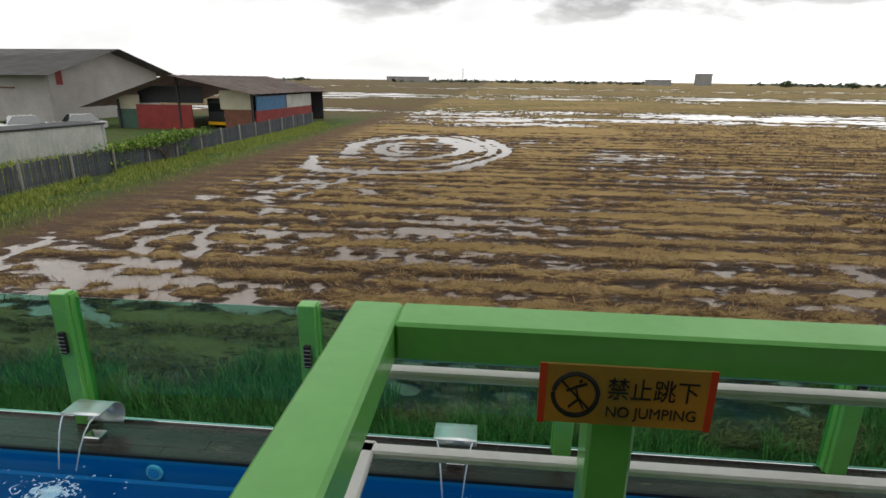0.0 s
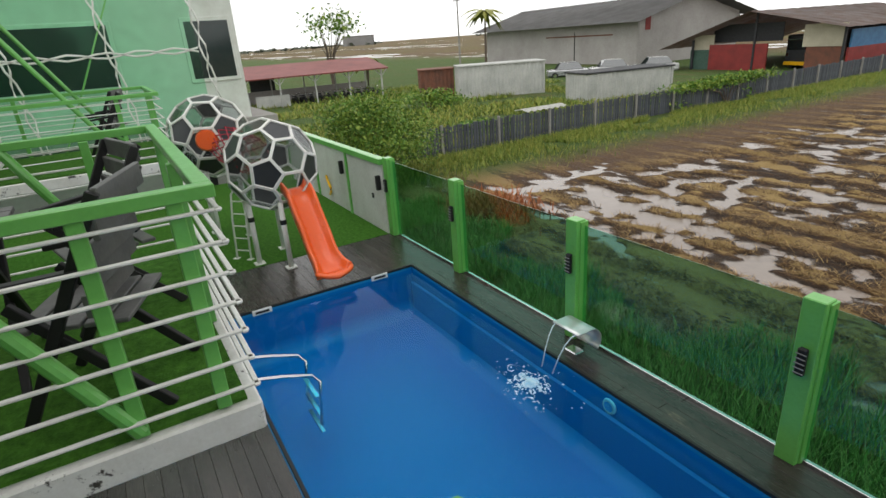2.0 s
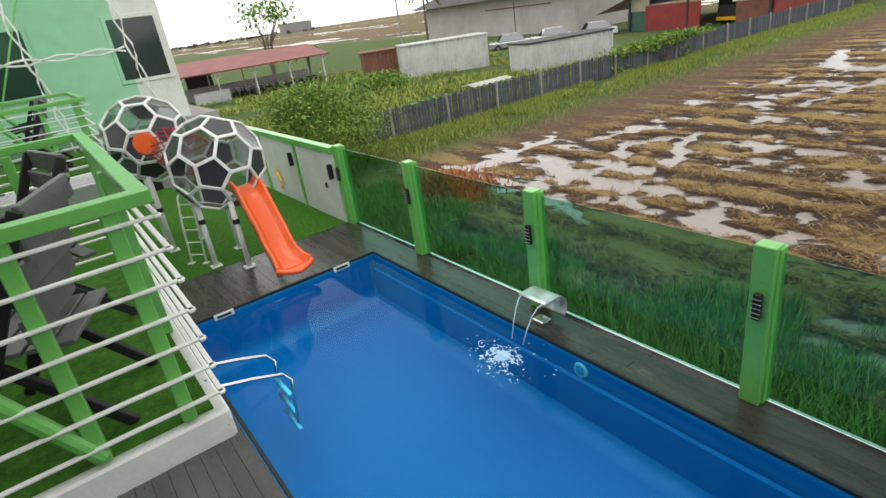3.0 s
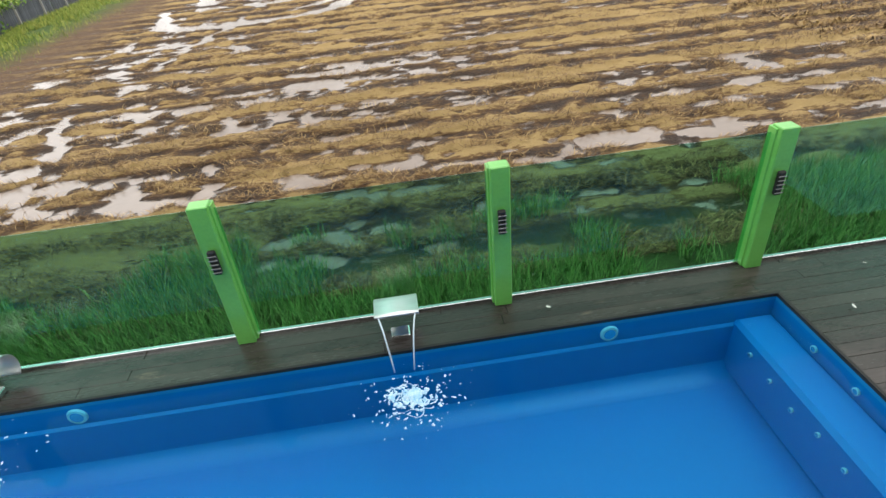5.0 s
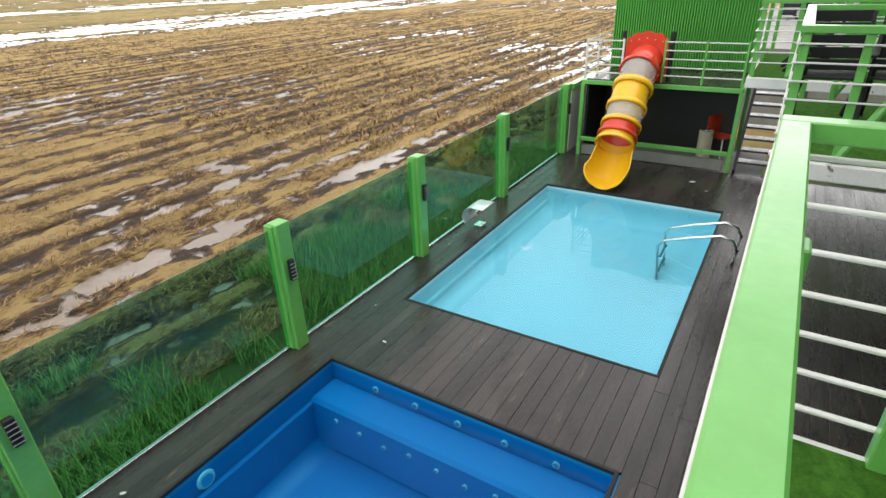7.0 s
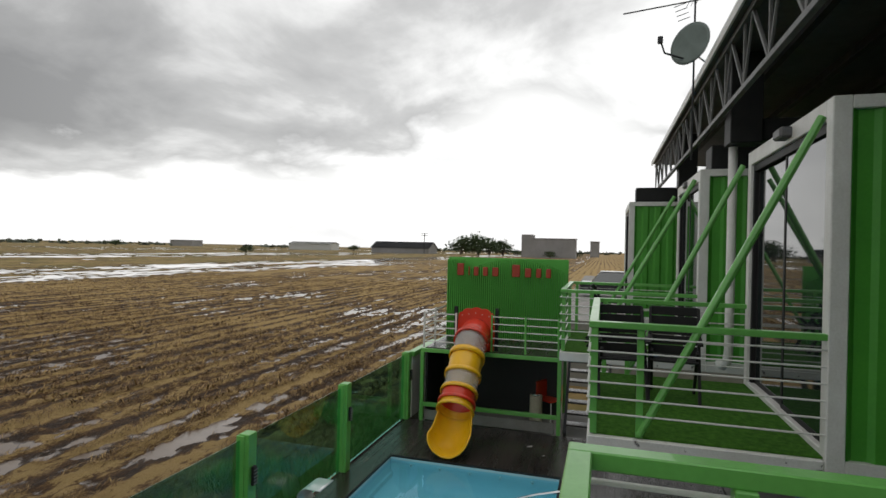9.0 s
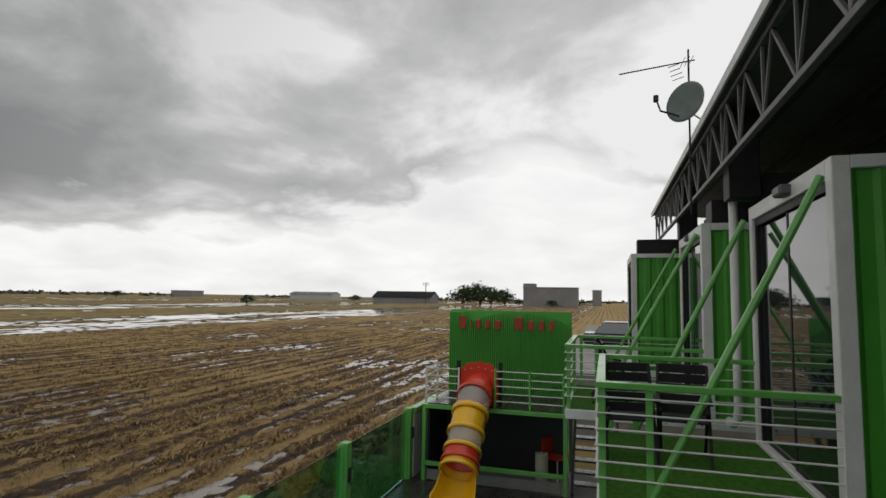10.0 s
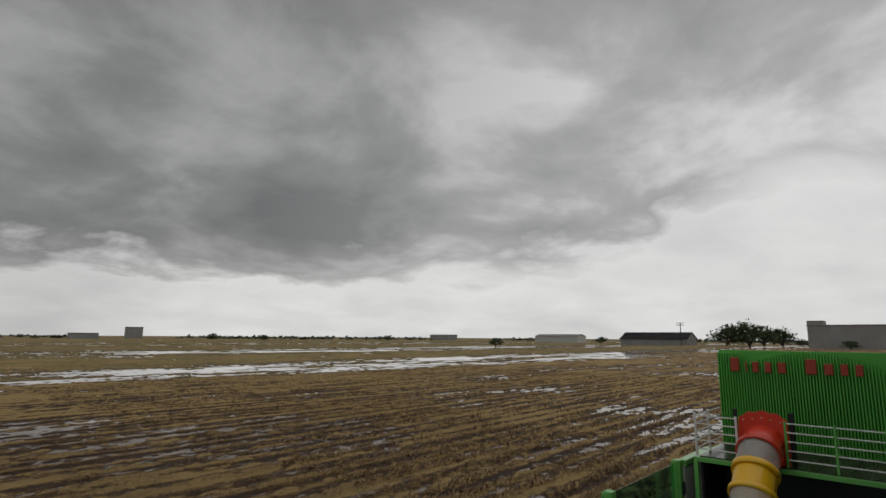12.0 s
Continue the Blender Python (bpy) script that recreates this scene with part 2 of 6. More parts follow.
def value_noise(x, y, seed):
    ix, iy = np.floor(x).astype(np.int64), np.floor(y).astype(np.int64)
    fx, fy = x - ix, y - iy
    fx, fy = fx * fx * (3 - 2 * fx), fy * fy * (3 - 2 * fy)
    a = lattice(ix, iy, seed) * (1 - fx) + lattice(ix + 1, iy, seed) * fx
    b = lattice(ix, iy + 1, seed) * (1 - fx) + lattice(ix + 1, iy + 1, seed) * fx
    return a * (1 - fy) + b * fy


def fractal(x, y, seed, octaves=4):
    total, amp, norm = 0.0, 1.0, 0.0
    for k in range(octaves):
        total = total + amp * value_noise(x * 2 ** k, y * 2 ** k, seed + k)
        norm += amp
        amp *= 0.5
    return total / norm


def smooth(a, b, v):
    t = np.clip((v - a) / (b - a), 0, 1)
    return t * t * (3 - 2 * t)


def row_wave(x, y):
    """1 on the crest of a straw row, -1 in the furrow between two."""
    return np.sin((y + (fractal(x * 0.05, y * 0.05, 3) - 0.5) * 0.48) * 2 * math.pi / 1.12)


def field_height(x, y):
    """Height of the ground over GROUND: stubble rows along x, wheel tracks, wet hollows, a grassy verge."""
    wob = (fractal(x * 0.05, y * 0.05, 3) - 0.5) * 4
    yy = y + wob * 0.12
    rows = np.sin(yy * 2 * math.pi / 1.12) * 0.6 + 0.5 * np.sin(yy * 2 * math.pi / 2.24 + 1.0)
    strip = fractal(x * 0.22, y * 1.9, 11, 4) - 0.5
    clod = fractal(x * 1.5, y * 3.3, 21, 3) - 0.5
    crumb = fractal(x * 3.1, y * 4.2, 25, 2) - 0.5
    wet = fractal(x * 0.10 + 3, y * 0.16, 31, 3) - 0.5
    h = 0.017 + 0.036 * rows + 0.13 * strip + 0.17 * clod + 0.13 * crumb + 0.15 * wet
    h = h + 0.045 * np.exp(-((y - 8.9) / 1.1) ** 2)
    ragged = fractal(x * 0.55, y * 0.8, 61, 3)
    h = h - 0.065 * np.exp(-((y - 10.9 - wob * 0.12) / 0.42) ** 2) * smooth(0.40, 0.56, fractal(x * 0.30, y * 0.6, 61, 3))
    h = h - 0.02 * np.exp(-((y - 8.4) / 0.7) ** 2) * smooth(0.45, 0.58, ragged)
    # wheel tracks turning round a spot in the wet corner
    cx, cy = -5.2, 40.5
    r = np.hypot(x - cx, (y - cy) * 0.60) + (fractal(x * 0.2, y * 0.2, 41, 2) - 0.5) * 1.3
    round_ = np.arctan2((y - cy) * 0.6, x - cx)
    ring = np.zeros_like(x)
    for radius, width, gap in ((1.3, 0.35, 2.0), (2.5, 0.42, 0.4), (3.7, 0.40, 2.9), (4.7, 0.45, 3.4), (5.8, 0.28, 1.2), (6.9, 0.34, 5.0)):
        arc = smooth(-0.75, 0.1, np.cos(round_ - gap - radius))
        ring = np.maximum(ring, np.exp(-((r - radius) / width) ** 2) * arc)
    h = h * (1 - 0.35 * np.exp(-(r / 7.5) ** 6)) - 0.20 * ring * smooth(0.22, 0.38, fractal(x * 0.45, y * 0.35, 47, 3))
    # the way the wheels came, from the spot round to the pool fence, and two pools beside it
    line = ((-7.0, 33.5), (-8.3, 27.5), (-8.9, 22.6), (-10.4, 18.7), (-11.5, 15.6), (-10.8, 12.0), (-8.2, 11.6), (-5.0, 11.0))
    away = np.full_like(x, 99.0)
    for (ax, ay), (bx, by) in list(zip(line, line[1:])) + [((-5.4, 16.2), (-1.2, 17.6)), ((-3.4, 24.5), (1.2, 21.8)), ((-7.8, 21.0), (-6.0, 15.0))]:
        u = np.clip(((x - ax) * (bx - ax) + (y - ay) * (by - ay)) / ((bx - ax) ** 2 + (by - ay) ** 2), 0, 1)
        away = np.minimum(away, np.hypot(x - ax - u * (bx - ax), y - ay - u * (by - ay)))
    away = away + (ragged - 0.5) * 1.6
    h = h - 0.085 * np.exp(-(away / 0.50) ** 2) * smooth(0.38, 0.58, fractal(x * 1.1, y * 1.1, 43, 3))
    h = h - 0.09 * np.exp(-((away - 1.7) / 0.28) ** 2) * smooth(0.44, 0.56, fractal(x * 0.5, y * 0.5, 45, 3)) * smooth(1, -4, x)
    # bare driven mud beside the tracks
    lane = smooth(-10.5, -12.5, x + (ragged - 0.5) * 3) * smooth(13, 18, y)
    h = h * (1 - 0.45 * lane) + 0.02 * lane
    # long wet bands further out
    for y0, y1, depth in ((62, 95, 0.085), (150, 200, 0.075), (300, 420, 0.085)):
        edge = y + (fractal(x * 0.02, y * 0.02, 53, 3) - 0.5) * 30
        h = h - depth * smooth(y0 - 6, y0 + 4, edge) * smooth(y1 + 8, y1 - 8, edge) * (0.05 + 1.2 * smooth(0.46, 0.60, fractal(x * 0.03, y * 0.16, 57, 4))) * (0.35 + 0.9 * smooth(0.40, 0.58, fractal(x * 0.10, y * 0.5, 59, 3)))
    # drained ground between the bands and along the path of the rows
    h = h + 0.05 * smooth(46, 56, y) * smooth(70, 60, y) + 0.05 * smooth(95, 105, y) * smooth(150, 140, y) + 0.05 * smooth(200, 215, y)
    h = h + 0.006 * smooth(18, 40, x) * smooth(60, 30, y)
    # verge next to the pool fence and beside the slatted fence, and the yard beyond
    h = h * smooth(5.8, 8.2, y) + smooth(8.2, 6.0, y) * 0.09
    left = -18.0 + 0.0 * y
    h = np.where(x < left + 6, h * (1 - smooth(left + 6, left + 2, x) * smooth(82, 64, y)) + smooth(left + 5, left, x) * 0.14 * smooth(75, 62, y), h)
    h = np.where((y < 4.4) & (np.abs(x - 2) < 14), -1.4, h)
    far = smooth(120, 260, np.hypot(x, y))
    return h * (1 - 0.3 * far)


def spaced(lo, hi, a, b, step, grow):
    """Grid lines: even steps from a to b, growing ones outside."""
    mid = list(np.arange(a, b + step / 2, step))
    s, v = step, b
    while v < hi:
        s *= grow
        v += s
        mid.append(v)
    s, v = step, a
    while v > lo:
        s *= grow
        v -= s
        mid.insert(0, v)
    return np.array(mid)


def build_ground():
    gx = spaced(-3500, 3500, -24, 30, 0.16, 1.022)
    gy = spaced(-3500, 3500, 4.5, 42, 0.14, 1.022)
    X, Y = np.meshgrid(gx, gy)
    Z = GROUND + field_height(X, Y)
    nx, ny = len(gx), len(gy)
    co = np.stack([X.ravel(), Y.ravel(), Z.ravel()], 1)
    idx = np.arange(nx * ny).reshape(ny, nx)
    quads = np.stack([idx[:-1, :-1], idx[:-1, 1:], idx[1:, 1:], idx[1:, :-1]], -1).reshape(-1, 4)
    me = bpy.data.meshes.new("ground")
    me.vertices.add(len(co))
    me.vertices.foreach_set("co", co.ravel())
    me.loops.add(quads.size)
    me.loops.foreach_set("vertex_index", quads.ravel())
    me.polygons.add(len(quads))
    me.polygons.foreach_set("loop_start", np.arange(0, quads.size, 4))
    me.update()
    me.shade_smooth()
    me.materials.append(field_material())
    ob = new("ground", me)
    tagged(ob, "muddy harvested rice field with straw rows reaching the horizon", "field", kind="structure")


def field_material():
    m = bpy.data.materials.new("stubble_and_mud")
    m.use_nodes = True
    nt = m.node_tree
    b = nt.nodes["Principled BSDF"]
    tc = nt.nodes.new("ShaderNodeTexCoord")
    sep = nt.nodes.new("ShaderNodeSeparateXYZ")
    nt.links.new(tc.outputs["Object"], sep.inputs[0])

    def noise_at(scale, stretch, detail=5.0, rough=0.6, dist=0.0):
        mp = nt.nodes.new("ShaderNodeMapping")
        mp.inputs["Scale"].default_value = stretch
        nt.links.new(tc.outputs["Object"], mp.inputs[0])
        n = node(nt, "ShaderNodeTexNoise", Scale=scale, Detail=detail, Roughness=rough, Distortion=dist)
        nt.links.new(mp.outputs[0], n.inputs["Vector"])
        return n.outputs[0]

    rowish = noise_at(1.9, (0.16, 1.0, 0.3), 7.0, 0.7)
    straw = noise_at(8.0, (0.40, 1.0, 1.0), 8.0, 0.8, 0.8)
    broad = noise_at(0.07, (1, 1, 1), 3.0)
    grit = noise_at(28.0, (0.6, 1, 1), 3.0, 0.7)
    high = math_node(nt, "MULTIPLY_ADD", math_node(nt, "SUBTRACT", sep.outputs[2], GROUND - 0.03), 2.8, -0.01)
    k = math_node(nt, "ADD", math_node(nt, "MULTIPLY", rowish, 0.8), math_node(nt, "MULTIPLY", straw, 0.95))
    k = math_node(nt, "ADD", k, high)
    wv = nt.nodes.new("ShaderNodeTexWave")
    wv.bands_direction = "Y"
    wv.inputs["Scale"].default_value = 0.21
    wv.inputs["Distortion"].default_value = 5.0
    wv.inputs["Detail"].default_value = 4.0
    wv.inputs["Detail Scale"].default_value = 0.6
    mw = nt.nodes.new("ShaderNodeMapping")
    mw.inputs["Scale"].default_value = (0.12, 1, 1)
    nt.links.new(tc.outputs["Object"], mw.inputs[0])
    nt.links.new(mw.outputs[0], wv.inputs["Vector"])
    k = math_node(nt, "ADD", k, math_node(nt, "MULTIPLY_ADD", wv.outputs["Fac"], 0.26, -0.13))
    k = math_node(nt, "ADD", k, math_node(nt, "MULTIPLY", broad, 0.25))
    dry = ramp(nt, math_node(nt, "MULTIPLY_ADD", k, 3.6, -3.38, clamp=True),
               [(0.0, (0.018, 0.011, 0.006)), (0.32, (0.042, 0.023, 0.010)), (0.58, (0.092, 0.050, 0.018)), (0.82, (0.205, 0.124, 0.045)), (1.0, (0.42, 0.295, 0.12))])
    rust = mix_rgb(nt, math_node(nt, "MULTIPLY_ADD", grit, 1.6, -0.55, clamp=True), dry, (0.19, 0.088, 0.034))
    col = mix_rgb(nt, 0.45, dry, rust)
    # bare mud where the wheels went
    bare = math_node(nt, "MULTIPLY_ADD", math_node(nt, "ADD", sep.outputs[0], math_node(nt, "MULTIPLY", rowish, 5.0)), -0.45, -3.7, clamp=True)
    bare = math_node(nt, "MULTIPLY", bare, math_node(nt, "MULTIPLY_ADD", sep.outputs[1], 0.2, -2.0, clamp=True))
    bare = math_node(nt, "MULTIPLY", bare, math_node(nt, "MULTIPLY_ADD", straw, -3.2, 2.5, clamp=True))
    col = mix_rgb(nt, bare, col, mix_rgb(nt, grit, (0.085, 0.048, 0.025), (0.15, 0.088, 0.047)))
    # green: verge by the pool, and patches far off
    gmask = noise_at(0.5, (0.5, 1, 1), 4.0)
    yv = math_node(nt, "MULTIPLY_ADD", sep.outputs[1], -0.6, 4.9, clamp=True)
    yv = math_node(nt, "MULTIPLY", yv, math_node(nt, "MULTIPLY_ADD", sep.outputs[0], -0.25, 5.2, clamp=True))
    lv = sep.outputs[0]
    lv = math_node(nt, "MULTIPLY_ADD", lv, -0.5, -7.0, clamp=True)
    lv = math_node(nt, "MULTIPLY", lv, math_node(nt, "MULTIPLY_ADD", sep.outputs[1], -0.05, 4.2, clamp=True))
    ver = math_node(nt, "MULTIPLY", math_node(nt, "MAXIMUM", yv, lv), math_node(nt, "MULTIPLY_ADD", gmask, 2.4, -0.15, clamp=True))
    grass = mix_rgb(nt, straw, (0.035, 0.075, 0.016), (0.10, 0.15, 0.030))
    col = mix_rgb(nt, ver, col, grass)
    out_there = math_node(nt, "MULTIPLY_ADD", sep.outputs[1], 0.02, -1.1, clamp=True)
    out_there = math_node(nt, "MULTIPLY", out_there, math_node(nt, "MULTIPLY_ADD", broad, 3.0, -1.0, clamp=True))
    col = mix_rgb(nt, math_node(nt, "MULTIPLY", out_there, 0.6), col, (0.115, 0.125, 0.032))
    # a film of water stands in the lowest crumbs of soil
    shore = math_node(nt, "MULTIPLY_ADD", math_node(nt, "SUBTRACT", straw, 0.5), 0.12, WATER + 0.011)
    wet = math_node(nt, "MULTIPLY", math_node(nt, "SUBTRACT", shore, sep.outputs[2]), 110.0, clamp=True)
    wet = math_node(nt, "MULTIPLY", wet, math_node(nt, "SUBTRACT", 1.0, ver, clamp=True))
    col = mix_rgb(nt, wet, col, (0.10, 0.072, 0.052))
    nt.links.new(col, b.inputs["Base Color"])
    dull = math_node(nt, "MULTIPLY_ADD", k, 0.55, 0.25, clamp=True)
    nt.links.new(math_node(nt, "MULTIPLY_ADD", math_node(nt, "SUBTRACT", dull, 0.07), math_node(nt, "SUBTRACT", 1.0, wet), 0.07, clamp=True), b.inputs["Roughness"])
    nt.links.new(math_node(nt, "MULTIPLY_ADD", wet, 0.5, 0.35), b.inputs["Specular IOR Level"])
    bp = node(nt, "ShaderNodeBump", Strength=1.0, Distance=0.12)
    nt.links.new(math_node(nt, "SUBTRACT", 1.0, wet), bp.inputs["Strength"])
    nt.links.new(math_node(nt, "ADD", straw, math_node(nt, "MULTIPLY", grit, 0.5)), bp.inputs["Height"])
    nt.links.new(bp.outputs[0], b.inputs["Normal"])
    return m


build_ground()
wb = bmesh.new()
bmesh.ops.create_grid(wb, x_segments=2, y_segments=2, size=1, matrix=Matrix.Diagonal((3400, 1700, 1, 1)))
water = part("water", wb, FIELD_WATER, m=pose(0, 1704.7, WATER))
tagged(water, "shallow rain water standing in the field's ruts", "puddle", kind="structure")


# ---- loose straw on the near field, and the grass verge ----
def scatter_blades(name, label, category, spots, length, width, lean, material, seed):
    """Many thin curved blades as one mesh. spots: x, y, z, heading; lean: 0 upright, 1 lying."""
    r = np.random.RandomState(seed)
    n = len(spots)
    L = r.uniform(*length, n)
    w = r.uniform(*width, n)
    le = np.clip(r.normal(lean, 0.18, n), 0.02, 1.0) * math.pi / 2
    hd = spots[:, 3]
    d = np.stack([np.cos(hd), np.sin(hd), np.zeros(n)], 1)
    s = np.stack([-np.sin(hd), np.cos(hd), np.zeros(n)], 1)
    up = np.array([0, 0, 1.0])
    base = spots[:, :3]
    mid = base + d * (np.sin(le * 0.7) * L * 0.55)[:, None] + up * (np.cos(le * 0.7) * L * 0.55)[:, None]
    tip = mid + d * (np.sin(le) * L * 0.5)[:, None] + up * (np.cos(le * 1.05) * L * 0.45)[:, None]
    v = np.stack([base - s * w[:, None] / 2, base + s * w[:, None] / 2, mid + s * w[:, None] * 0.4, mid - s * w[:, None] * 0.4, tip], 1).reshape(-1, 3)
    o = np.arange(n) * 5
    loops = np.stack([o, o + 1, o + 2, o + 3, o + 3, o + 2, o + 4], 1).ravel()
    starts = np.stack([np.arange(n) * 7, np.arange(n) * 7 + 4], 1).ravel()
    me = bpy.data.meshes.new(name)
    me.vertices.add(len(v))
    me.vertices.foreach_set("co", v.ravel())
    me.loops.add(len(loops))
    me.loops.foreach_set("vertex_index", loops)
    me.polygons.add(len(starts))
    me.polygons.foreach_set("loop_start", starts)
    me.update()
    me.materials.append(material)
    return tagged(new(name, me), label, category, kind="stuff")


def blade_material(name, a, b, c, rough=0.6):
    m = bpy.data.materials.new(name)
    m.use_nodes = True
    nt = m.node_tree
    bs = nt.nodes["Principled BSDF"]
    geo = nt.nodes.new("ShaderNodeNewGeometry")
    nt.links.new(ramp(nt, geo.outputs["Random Per Island"], [(0.0, a), (0.55, b), (1.0, c)]), bs.inputs["Base Color"])
    bs.inputs["Roughness"].default_value = rough
    bs.inputs["Specular IOR Level"].default_value = 0.3
    return m


STRAW = blade_material("straw", (0.04, 0.022, 0.009), (0.18, 0.098, 0.034), (0.46, 0.315, 0.125))
GRASS = blade_material("grass_blades", (0.05, 0.13, 0.025), (0.12, 0.25, 0.045), (0.30, 0.38, 0.12))
WEEDS = blade_material("verge_weeds", (0.07, 0.13, 0.02), (0.19, 0.26, 0.035), (0.40, 0.36, 0.08))

rs = np.random.RandomState(7)
n = 380000
depth = 6.6 + 31 * rs.rand(n) ** 1.7
sx = -12 + (34 + depth * 0.35) * rs.rand(n)
hh = field_height(sx, depth)
dense = fractal(sx * 0.5, depth * 1.7, 71, 3)
keep = (hh > -0.03) & (dense + 1.8 * hh + 0.13 * row_wave(sx, depth) > 0.50 + 0.10 * rs.rand(n))
sx, depth, hh = sx[keep], depth[keep], hh[keep]
heading = rs.normal(0, 0.75, len(sx)) + math.pi * (rs.rand(len(sx)) > 0.5)
scatter_blades("straw", "flattened golden straw lying in rows on the mud", "straw", np.stack([sx, depth, GROUND + hh - 0.005, heading], 1), (0.08, 0.26), (0.006, 0.018), 0.95, STRAW, 3)

n = 170000
fx_ = 14 + 62 * rs.rand(n) ** 1.2
fy_ = 7.5 + 58 * rs.rand(n) ** 1.3
hh = field_height(fx_, fy_)
dense = fractal(fx_ * 0.35, fy_ * 1.7, 73, 3)
keep = (hh > -0.03) & (dense + 1.0 * hh + 0.30 * row_wave(fx_, fy_) > 0.68 + 0.10 * rs.rand(n))
fx_, fy_, hh = fx_[keep], fy_[keep], hh[keep]
heading = rs.normal(0, 0.7, len(fx_)) + math.pi * (rs.rand(len(fx_)) > 0.5)
scatter_blades("straw", "flattened golden straw further out on the field", "straw", np.stack([fx_, fy_, GROUND + hh - 0.005, heading], 1), (0.15, 0.4), (0.025, 0.06), 0.93, STRAW, 6)

n = 130000
gx_ = -14 + 30.5 * rs.rand(n)
gy_ = 4.75 + 3.8 * rs.rand(n) ** 1.35
dense = fractal(gx_ * 0.7, gy_ * 0.7, 81, 3)
keep = dense > 0.18 + 0.34 * ((gy_ - 4.75) / 3.8) ** 1.5 + 0.1 * rs.rand(n)
gx_, gy_ = gx_[keep], gy_[keep]
scatter_blades("grass", "tall green grass behind the glass fence", "grass", np.stack([gx_, gy_, GROUND + field_height(gx_, gy_) - 0.02, rs.rand(len(gx_)) * 6.283], 1), (0.12, 0.50), (0.006, 0.016), 0.42, GRASS, 4)
n = 70000
vy = 5 + 55 * rs.rand(n) ** 1.3
vx = -18.4 + 2.7 * np.abs(rs.normal(0, 0.5, n))
keep = fractal(vx * 0.6, vy * 0.4, 91, 3) > 0.38
vx, vy = vx[keep], vy[keep]
scatter_blades("verge_grass", "yellow-green weeds along the slatted fence", "grass", np.stack([vx, vy, GROUND + field_height(vx, vy) - 0.02, rs.rand(len(vx)) * 6.283], 1), (0.10, 0.36), (0.010, 0.026), 0.45, WEEDS, 5)
n = 60000
ux, uy = -19.2 - 32 * rs.rand(n) ** 1.4, 7 + 30 * rs.rand(n)
keep = fractal(ux * 0.25, uy * 0.25, 95, 3) > 0.36 + 0.12 * rs.rand(n)
ux, uy = ux[keep], uy[keep]
scatter_blades("yard_grass", "rough green grass and weeds in the yard", "grass", np.stack([ux, uy, GROUND + field_height(ux, uy) - 0.03, rs.rand(len(ux)) * 6.283], 1), (0.15, 0.5), (0.03, 0.08), 0.5, WEEDS, 15)


# ---- pool deck, pools, glass fence ----
POSTS_X = (-8.20, -5.89, -3.35, -0.81, 1.70, 4.28, 6.78, 9.45, 12.51)
FENCE_Y = 4.60          # middle of the posts
POST_H = 1.50
P1 = (-6.62, 1.06, 4.26, 4.09)      # deep pool x0, y0, x1, y1
P2 = (5.66, 1.04, 10.38, 4.09)      # shallow pool
LEVEL = -0.07


def build_pool(name, label, box, depth, shell, water_mat, bench=None):
    x0, y0, x1, y1 = box
    t = thing(name, label, "swimming pool", at=((x0 + x1) / 2, (y0 + y1) / 2, -depth))
    cx, cy = (x0 + x1) / 2, (y0 + y1) / 2
    hx, hy = (x1 - x0) / 2, (y1 - y0) / 2
    w = 0.09
    part("pool_floor", block((-hx - w, -hy - w, -0.1), (hx + w, hy + w, 0)), shell, t)
    for a, b in (((-hx - w, -hy - w), (hx + w, -hy)), ((-hx - w, hy), (hx + w, hy + w)), ((-hx - w, -hy), (-hx, hy)), ((hx, -hy), (hx + w, hy))):
        part("pool_wall", block((a[0], a[1], 0), (b[0], b[1], depth - 0.03)), shell, t)
    # dark rubber edge that finishes the deck
    for a, b in (((-hx - 0.03, -hy - 0.03), (hx + 0.03, -hy)), ((-hx - 0.03, hy), (hx + 0.03, hy + 0.03)), ((-hx - 0.03, -hy), (-hx, hy)), ((hx, -hy), (hx + 0.03, hy))):
        part("edge_strip", block((a[0], a[1], depth - 0.03), (b[0], b[1], depth + 0.006)), BLACK, t, "black rubber edge strip")
    # rounded foot of the walls, as moulded in one with the floor
    cove = 0.26
    for along, half, out in (("x", hx, hy), ("x", hx, -hy), ("y", hy, hx), ("y", hy, -hx)):
        sgn = 1 if out > 0 else -1
        bm = bmesh.new()
        ends = []
        for u in (-half, half):
            ring = []
            for i in range(9):
                a = math.pi / 2 * i / 8
                v, z = out - sgn * (cove - cove * math.sin(a)) - sgn * 0.002, cove - cove * math.cos(a) + 0.002
                ring.append(bm.verts.new((u, v, z) if along == "x" else (v, u, z)))
            ends.append(ring)
        for i in range(8):
            bm.faces.new((ends[0][i], ends[1][i], ends[1][i + 1], ends[0][i + 1]))
        part("coved_foot", bm, shell, t, smooth=True)
    # ledge low on the walls
    part("wall_ledge", block((-hx, hy - 0.05, 0), (hx, hy, depth - 0.26), 0.03), shell, t)
    part("wall_ledge", block((-hx, -hy, 0), (hx, -hy + 0.05, depth - 0.26), 0.03), shell, t)
    if bench:
        part("step", block((hx - bench, -hy, 0), (hx, hy, depth - 0.22), 0.04), shell, t)
    bm = bmesh.new()
    bmesh.ops.create_grid(bm, x_segments=60, y_segments=24, size=1, matrix=Matrix.Diagonal((hx, hy, 1, 1)))
    surf = part("water_surface", bm, water_mat, t, "clear calm water", smooth=True, m=pose(0, 0, depth + LEVEL))
    surf.visible_shadow = False
    return t


